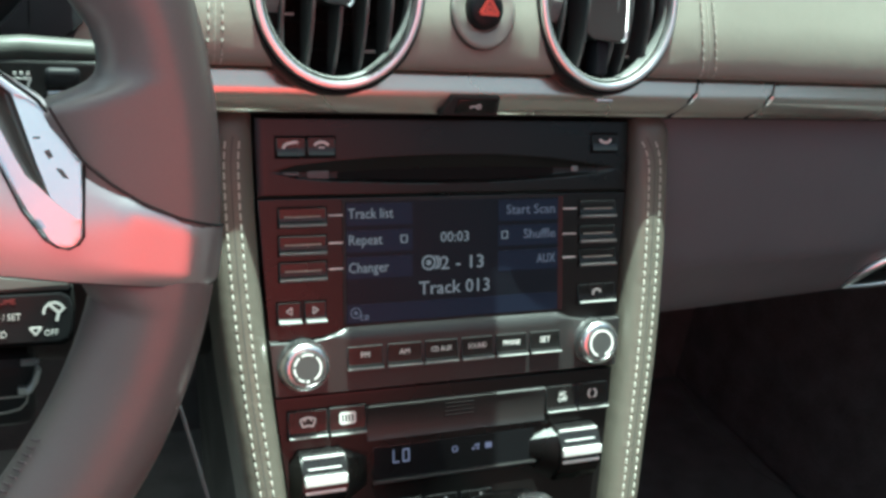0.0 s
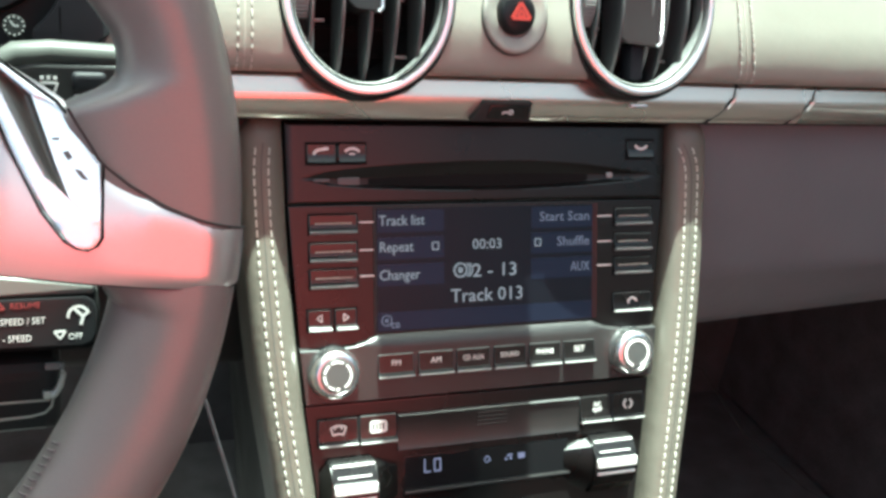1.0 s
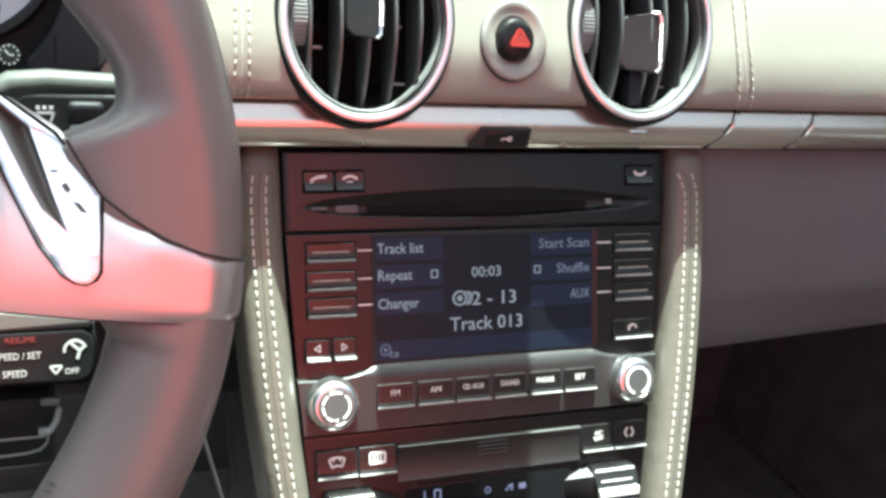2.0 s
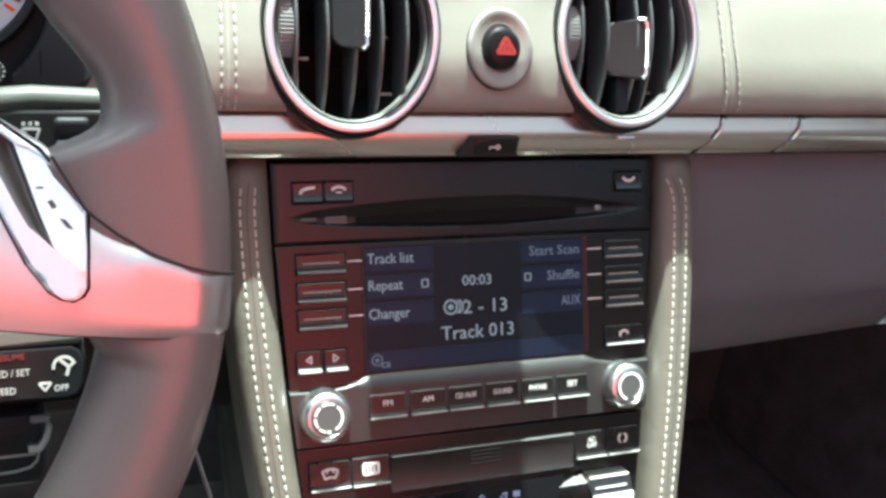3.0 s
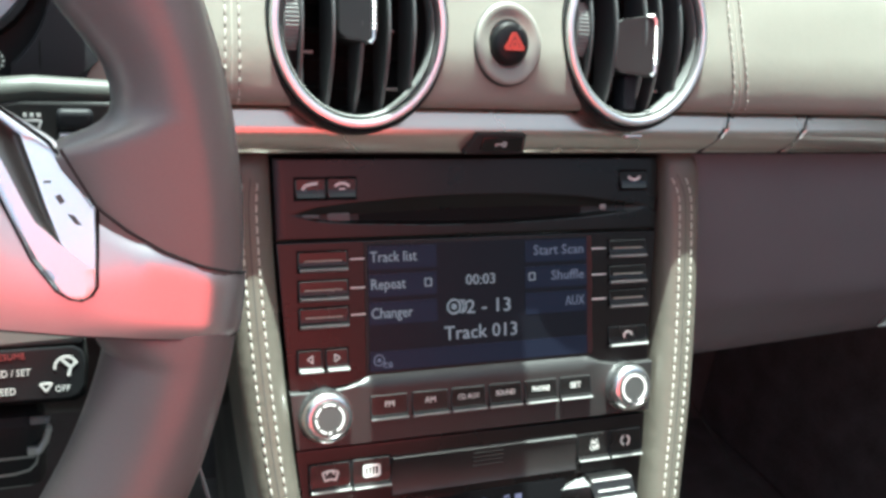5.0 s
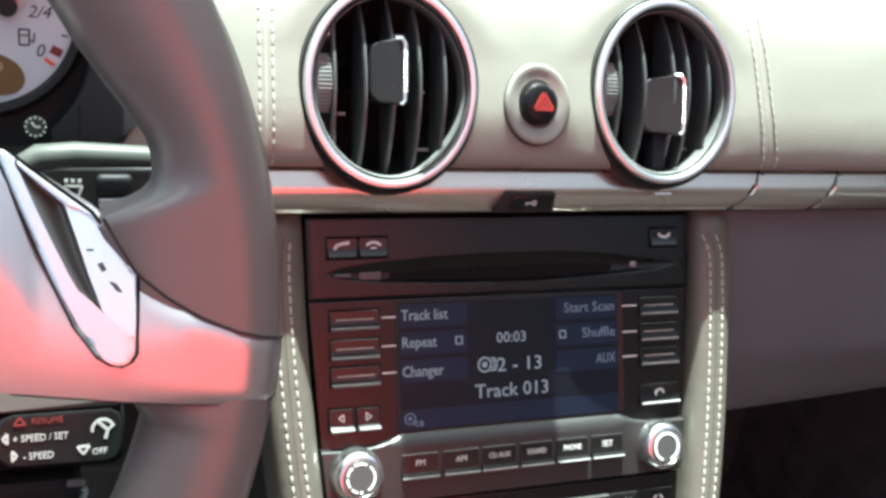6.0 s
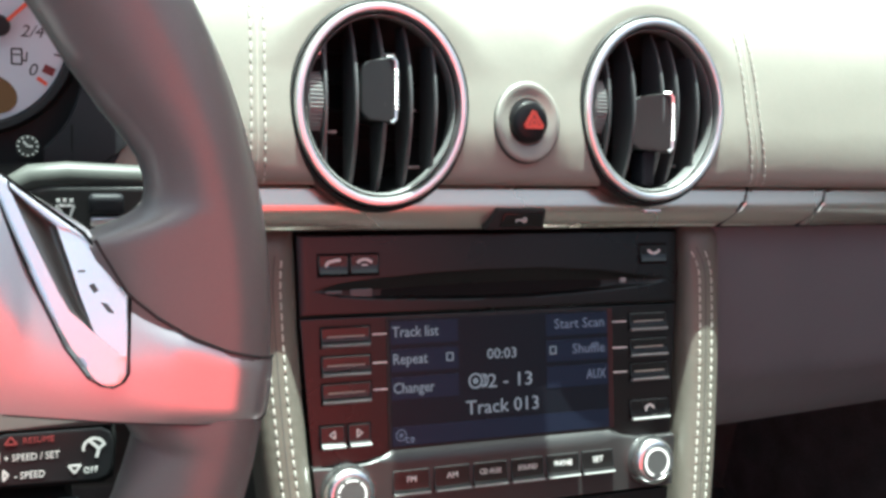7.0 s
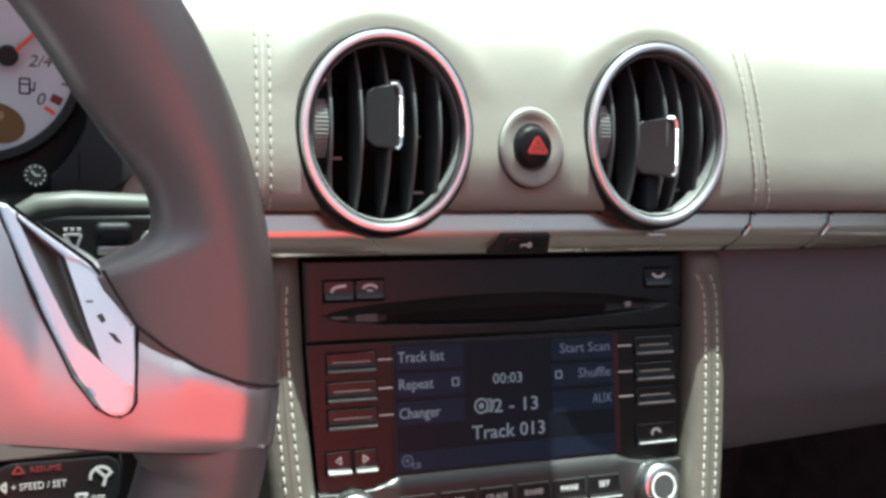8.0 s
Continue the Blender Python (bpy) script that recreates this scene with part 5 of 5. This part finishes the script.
def build_cluster():
    cl = thing("instrument_cluster", "dark instrument cluster with a white dial and amber readout", "instrument cluster", frame_at((-0.2575, 0.0332, 0.7141), 8.0))
    R = 0.0390
    part("housing", prism([(-0.20, -0.060), (0.024, -0.060), (0.044, -0.052), (0.050, -0.028), (0.050, 0.076), (-0.20, 0.076)], -0.09, -0.004, 0.004, 2), M_BLACK, cl, "dark cluster housing")
    part("dial", lathe([(R, -0.006), (R, 0.0), (R - 0.0004, 0.0004), (0.001, 0.0004)], 64), M_DIAL, cl, "white dial face")
    part("bezel", lathe([(R - 0.0003, -0.006), (R + 0.0005, 0.0055), (R + 0.0030, 0.0060), (R + 0.0055, 0.001), (R + 0.0055, -0.006)], 64, closed=True), M_BLACK, cl, "black dial bezel")
    lcd = part("readout", prism(softened([(-0.022, -0.0345), (0.0040, -0.0350), (0.0130, -0.0345), (0.0178, -0.0315), (0.0190, -0.0265), (0.0160, -0.0210), (0.0090, -0.0172), (0.0, -0.0160), (-0.022, -0.0160)]), 0.0, 0.0010, 0.0003), M_AMBER, cl, "dim amber readout")
    lettering("readout_text", "19", 0.0058, (0.0075, -0.0250, 0.0011), M_AMBERTEXT, lcd, 'CENTER')
    lettering("readout_text", "15", 0.0058, (0.0000, -0.0322, 0.0011), M_AMBERTEXT, lcd, 'CENTER')
    lettering("dial_number", "2/4", 0.0072, (0.0245, -0.0016, 0.0006), M_INK, cl, 'CENTER', shear=0.3)
    lettering("dial_number", "0", 0.0076, (0.0246, -0.0178, 0.0006), M_INK, cl, 'CENTER', shear=0.25)
    q = stroke([(0.0166, -0.0132), (0.0206, -0.0132), (0.0206, -0.0068), (0.0166, -0.0068), (0.0166, -0.0132)], 0.0007) + stroke([(0.0171, -0.0092), (0.0201, -0.0092)], 0.0006) + stroke([(0.0206, -0.0110), (0.0223, -0.0120), (0.0227, -0.0080)], 0.0006)
    flat("pump_symbol", q, 0.0006, M_INK, cl)
    for deg, w, mat in ((-26, 0.0036, M_REDPRINT), (-35, 0.0016, M_NEEDLE), (-14, 0.0008, M_INK), (-4, 0.0008, M_INK), (6, 0.0008, M_INK)):
        c, s = math.cos(radians(deg)), math.sin(radians(deg))
        r0, r1 = (0.0325, 0.0372) if w > 0.001 else (0.0345, 0.0372)
        flat("scale_mark", stroke([(r0 * c, r0 * s), (r1 * c, r1 * s)], w), 0.0006, mat, cl)
    nd = part("needle", prism([(0.0130, 0.0040), (0.0140, 0.0026), (0.0268, 0.0150), (0.0258, 0.0164)], 0.004, 0.0062, 0.0004), M_NEEDLE, cl, "red needle")
    part("needle_hub", lathe([(0.0044, 0.0), (0.0044, 0.0055), (0.0038, 0.0068), (0.0001, 0.0070)], 32, at=(0.0120, 0.0026, 0)), M_BLACK, nd, "black needle hub")
    return cl


def build_clock_stem():
    m = frame_at((-0.2360, -0.030, 0.6826), 20.0) @ Matrix.Scale(0.68, 4)
    k = thing("clock_stem", "small black setting stem marked with a clock", "setting knob", m)
    st = part("stem", lathe([(0.0050, -0.040), (0.0050, -0.010), (0.0062, -0.008), (0.0062, -0.0008), (0.0056, 0.0), (0.0001, 0.0002)], 28), M_PIT, k)
    q = [stroke([(0.0046 * math.cos(radians(a)), 0.0046 * math.sin(radians(a))), (0.0058 * math.cos(radians(a)), 0.0058 * math.sin(radians(a)))], 0.0011)[0] for a in range(0, 360, 30)]
    q += stroke([(-0.0022, 0.0028), (0.0, 0.0), (0.0026, 0.0)], 0.0011)
    part("clock_mark", marks_mesh(q, 0.0002), M_FAINT, st)
    return k


M_COVER = surface("charcoal_soft_plastic", (0.026, 0.026, 0.029), 0.6, 0, 1800, 0.1, 0.1, 18, spec=0.05)


def build_binnacle():
    # shelf under the dials and the panel behind the stalks
    prof = [(0.030, 0.6580), (-0.005, 0.6610), (-0.012, 0.6560), (-0.010, 0.5750), (0.060, 0.5600), (0.060, 0.6580)]
    b = thing("binnacle", "dark plastic instrument surround with a curved joint", "instrument surround", kind="structure")
    part("lower_panel", extruded(prof, -0.47, -0.2080, 0.004, steps=6), M_BLACK, b)
    side = [(0.060, 0.64), (0.060, 0.79), (0.040, 0.79), (0.034, 0.720), (0.030, 0.640)]
    part("side_wall", extruded(side, -0.2105, -0.2075, 0.001), M_BLACK, b)
    rows = []
    for i in range(25):
        z = 0.655 + 0.085 * i / 24
        q = 0.0485 ** 2 - (z - 0.7055) ** 2
        left = max(-0.2290, -0.2610 + math.sqrt(max(0.0, q)))
        edge = lerp([(0.655, -0.2030), (0.6626, -0.2010), (0.6703, -0.1973), (0.6747, -0.1925), (0.678, -0.1840), (0.70, -0.1740), (0.75, -0.1740)], z)
        rows.append([(left + (edge - left) * j / 6, fascia_y(z) - 0.0016, z) for j in range(7)])
    cover = part("end_cover", sheet(rows, (0, 0.006, 0)), M_COVER, b, "charcoal end panel with fine joints")
    part("cover_joint", tube([(-0.2178, fascia_y(z) - 0.0016, z) for z in (0.656, 0.664, 0.672, 0.680)], 0.0004, 5), M_PIT, cover)
    part("cover_joint", tube([(x, fascia_y(z) - 0.0016, z) for x, z in ((-0.2178, 0.6595), (-0.2110, 0.6610), (-0.2040, 0.6650), (-0.1990, 0.6690), (-0.1965, 0.6715))], 0.0004, 5), M_PIT, cover)
    part("hood", rounded_box((-0.335, 0.060, 0.7960), (0.27, 0.10, 0.012), 0.005, 3), M_BLACK, b)
    return b


build_column()
build_cruise_stalk()
build_wiper_stalk()
build_cluster()
build_clock_stem()
build_binnacle()

# ---- the rest of the cabin ----
def build_tunnel():
    prof = [(-0.118, 0.0), (-0.105, 0.30), (-0.090, 0.36), (0.090, 0.36), (0.105, 0.30), (0.118, 0.0)]
    own = bmesh.new()
    a = [own.verts.new((x, 0.10, z)) for x, z in prof]
    b = [own.verts.new((x, -0.95, z)) for x, z in prof]
    own.faces.new(a)
    own.faces.new(b[::-1])
    for i in range(len(prof)):
        own.faces.new((a[i], b[i], b[(i + 1) % len(prof)], a[(i + 1) % len(prof)]))
    tn = tagged(part("centre_tunnel", own, M_SEATBLACK), "black leather centre tunnel between the footwells", "centre tunnel", kind="structure")
    for s in (-1, 1):
        rows = []
        for i in range(9):
            f = i / 8
            y0 = 0.03 - 0.09 * f
            rows.append([(s * (0.128 - 0.020 * f + 0.004 * math.sin(j / 6 * math.pi)), y0 + 0.16 * j / 6, 0.625 - 0.29 * f) for j in range(7)])
        side = tagged(part("console_side", sheet(rows, (-s * 0.012, 0, 0)), M_SEATBLACK), "black leather side of the centre console", "console side", kind="structure")
    part("piping", tube([(-0.1640, -0.048, 0.5300), (-0.1600, -0.048, 0.5150), (-0.1535, -0.046, 0.4920), (-0.1450, -0.044, 0.4620), (-0.136, -0.042, 0.430), (-0.128, -0.04, 0.36)], 0.0009, 6), M_DARKLEATHER, tn, "thin edge piping")
    part("edging", tube([(0.1300, 0.11, 0.44), (0.2906, 0.15, 0.3636), (0.3603, 0.15, 0.2852), (0.4554, 0.15, 0.2101), (0.56, 0.15, 0.15)], 0.0006, 6), M_SEATBLACK, tn, "thin carpet edging")
    return tn


def build_gear_lever():
    g = thing("gear_lever", "black and chrome automatic gear lever", "gear lever", pose(-0.003, -0.126, 0.352))
    part("gaiter", lathe([(0.045, 0.0), (0.040, 0.012), (0.025, 0.05), (0.016, 0.08)], 24), M_SEATBLACK, g, "soft leather gaiter")
    top = part("handle", rounded_box((0, 0, 0.100), (0.052, 0.060, 0.046), 0.022, 6), M_FACE, g, "glossy black grip")
    part("chrome_cap", rounded_box((0.010, -0.006, 0.1135), (0.024, 0.050, 0.022), 0.0105, 6), M_KNOB, top, "bright chrome cap")
    return g


def build_seat(x, mat, label, lean=22.0):
    s = thing("seat", label, "car seat", pose(x, -0.62, 0.0), group="car seats")
    part("cushion", rounded_box((0, 0.10, 0.23), (0.50, 0.52, 0.16), 0.06, 5), M_SEATBLACK, s, "black leather cushion")
    own = rounded_box((0, 0, 0), (0.58, 0.13, 0.95), 0.055, 5)
    part("backrest", own, mat, s, m=pose(0, -0.20, 0.21, lean, 0, 0) @ Matrix.Translation((0, 0, 0.475)))
    part("headrest", rounded_box((0, 0.02, 0), (0.34, 0.15, 0.22), 0.045, 5), M_SEATBLACK, s, m=pose(0, -0.20, 0.21, lean, 0, 0) @ Matrix.Translation((0, 0, 0.82)))
    for d in (-0.22, 0.22):
        part("bolster", rounded_box((0, 0, 0), (0.09, 0.12, 0.52), 0.04, 4), M_SEATBLACK, s, m=pose(d, -0.14, 0.24, lean + 3, 0, 0) @ Matrix.Translation((0, 0, 0.32)))
    part("base", rounded_box((0, 0.08, 0.08), (0.40, 0.40, 0.15), 0.02, 2), M_BLACK, s)
    return s


def build_red_standin():
    """An unseen upright red body, added for the red garment that the gloss mirrors."""
    b = thing("red_standin", "unseen upright red stand-in for a red garment mirrored in the cabin", "bag", pose(-0.040, -0.70, 0.36, 26, 0, 0))
    part("base", rounded_box((0, -0.02, 0.085), (0.60, 0.125, 0.17), 0.04, 4), M_BLACK, b, "black foot that cuts the red bounce")
    # one shoulder is cut away where the upper wheel rim mirrors no red
    outline = softened([(-0.300, 0.13), (0.300, 0.13), (0.300, 0.81), (0.290, 0.86), (0.240, 0.87), (-0.110, 0.87), (-0.150, 0.84), (-0.165, 0.60), (-0.300, 0.47)])
    part("body", prism(outline, -0.04, 0.08, 0.02, 3), M_STANDINRED, b, m=pose(0, 0, 0, 90, 0, 0))
    part("strap", tube([(0.0, -0.02, 0.865), (0.01, -0.02, 0.90), (0.13, -0.02, 0.90), (0.14, -0.02, 0.865)], 0.009, 8), M_BLACK, b, "black loop on the stand-in")
    return b


def build_shell():
    tagged(part("floor", rounded_box((0, -0.52, -0.02), (1.48, 2.54, 0.04), 0.005, 1), M_CARPET), "black carpeted footwell floor", "car floor", kind="structure")
    tagged(part("firewall", rounded_box((0, 0.62, 0.35), (1.48, 0.04, 0.78), 0.005, 1), M_CARPET), "black carpeted bulkhead ahead of the footwells", "bulkhead", kind="structure")
    tagged(part("rear_bulkhead", rounded_box((0, -1.76, 0.30), (1.48, 0.05, 0.70), 0.02, 3), M_CARPET), "black carpeted rear bulkhead", "bulkhead", kind="structure")
    tagged(part("scuttle", rounded_box((0, 0.60, 0.755), (1.48, 0.16, 0.05), 0.012, 3), M_BLACK), "black scuttle panel between dashboard and windscreen", "scuttle", kind="structure")
    for s in (-1, 1):
        d = thing("door", "dark leather door card with a silver outer skin", "car door", pose(s * 0.76, -0.52, 0), group="car doors")
        part("door_card", rounded_box((-s * 0.01, 0, 0.54), (0.06, 2.44, 0.36), 0.02, 3), M_DARKLEATHER, d)
        part("kick_panel", rounded_box((-s * 0.012, 0, 0.18), (0.06, 2.44, 0.362), 0.01, 2), M_CARPET, d, "black carpeted lower panel")
        part("armrest", rounded_box((-s * 0.06, 0.17, 0.42), (0.08, 0.55, 0.07), 0.02, 3), M_DARKLEATHER, d)
        part("outer_skin", rounded_box((s * 0.06, 0, 0.33), (0.05, 2.46, 0.70), 0.02, 3), M_PAINT, d)
    ws = thing("windscreen_frame", "silver painted windscreen frame above the dashboard", "windscreen frame", pose(0, 0.370, 0.78))
    lean = 48
    part("header", rounded_box((0, 0, 0.66), (1.36, 0.03, 0.05), 0.012, 3), M_PAINT, ws, m=pose(0, 0, 0, lean, 0, 0))
    for s in (-1, 1):
        part("pillar", rounded_box((s * 0.665, 0, 0.32), (0.05, 0.05, 0.72), 0.015, 3), M_PAINT, ws, m=pose(0, 0, 0, lean, 0, 0))
    # open-topped: an unseen header lining, sized and placed to shade the wheel
    rf = thing("header_lining", "unseen black windscreen header placed to shade the wheel", "header lining", kind="structure")
    part("lining", rounded_box((0, -0.134, 1.225), (1.44, 0.125, 0.035), 0.012, 3), M_BLACK, rf, "black roof lining")
    for s in (-1, 1):
        part("catch", rounded_box((s * 0.42, -0.162, 1.200), (0.05, 0.03, 0.02), 0.004, 2), M_BLACK, rf, "black roof catch")
    # unseen wall, added to keep low sky out of the stereo's reflections
    tagged(part("sky_blocker", rounded_box((2.3, -0.6, 0.855), (0.2, 9.0, 2.19), 0.02, 2), M_WALL), "unseen plain grey wall added to block low sky", "wall", kind="structure")
    gr = bmesh.new()
    bmesh.ops.create_grid(gr, x_segments=8, y_segments=8, size=400)
    bmesh.ops.translate(gr, vec=(0, 0, -0.22), verts=gr.verts)
    tagged(part("ground", gr, M_ASPHALT), "grey asphalt under the car", "ground", kind="structure")


def build_mirror():
    """An unseen mirror, added so its foot shades a band of the centre stack."""
    mr = thing("rear_view_mirror", "unseen black mirror whose broad foot shades the centre stack", "mirror", pose(0, 0, 0))
    part("foot", rounded_box((-0.0195, -0.002, 0), (0.089, 0.111, 0.020), 0.006, 2), M_BLACK, mr, "black foot sized to cast the shade band", m=pose(0, 0.0058, 1.055, -27, 0, 0))
    part("arm", tube([(-0.02, -0.034, 1.075), (-0.02, -0.09, 1.06), (-0.02, -0.135, 1.05)], 0.011, 12), M_BLACK, mr)
    body = part("shell", rounded_box((-0.02, -0.15, 1.045), (0.24, 0.03, 0.065), 0.014, 4), M_BLACK, mr)
    part("glass", rounded_box((-0.02, -0.1665, 1.045), (0.225, 0.002, 0.052), 0.0008, 1), M_CHROME, body, "mirror glass")
    return mr


build_mirror()
build_tunnel()
build_gear_lever()
# unseen seat, its backrest laid low so the wheel rim mirrors open sky
build_seat(-0.40, M_SEATBLACK, "black leather driver's seat with a reclined backrest", 62.0)
build_seat(0.42, M_SEATBLACK, "black leather passenger seat with a tall backrest")
build_red_standin()
build_shell()
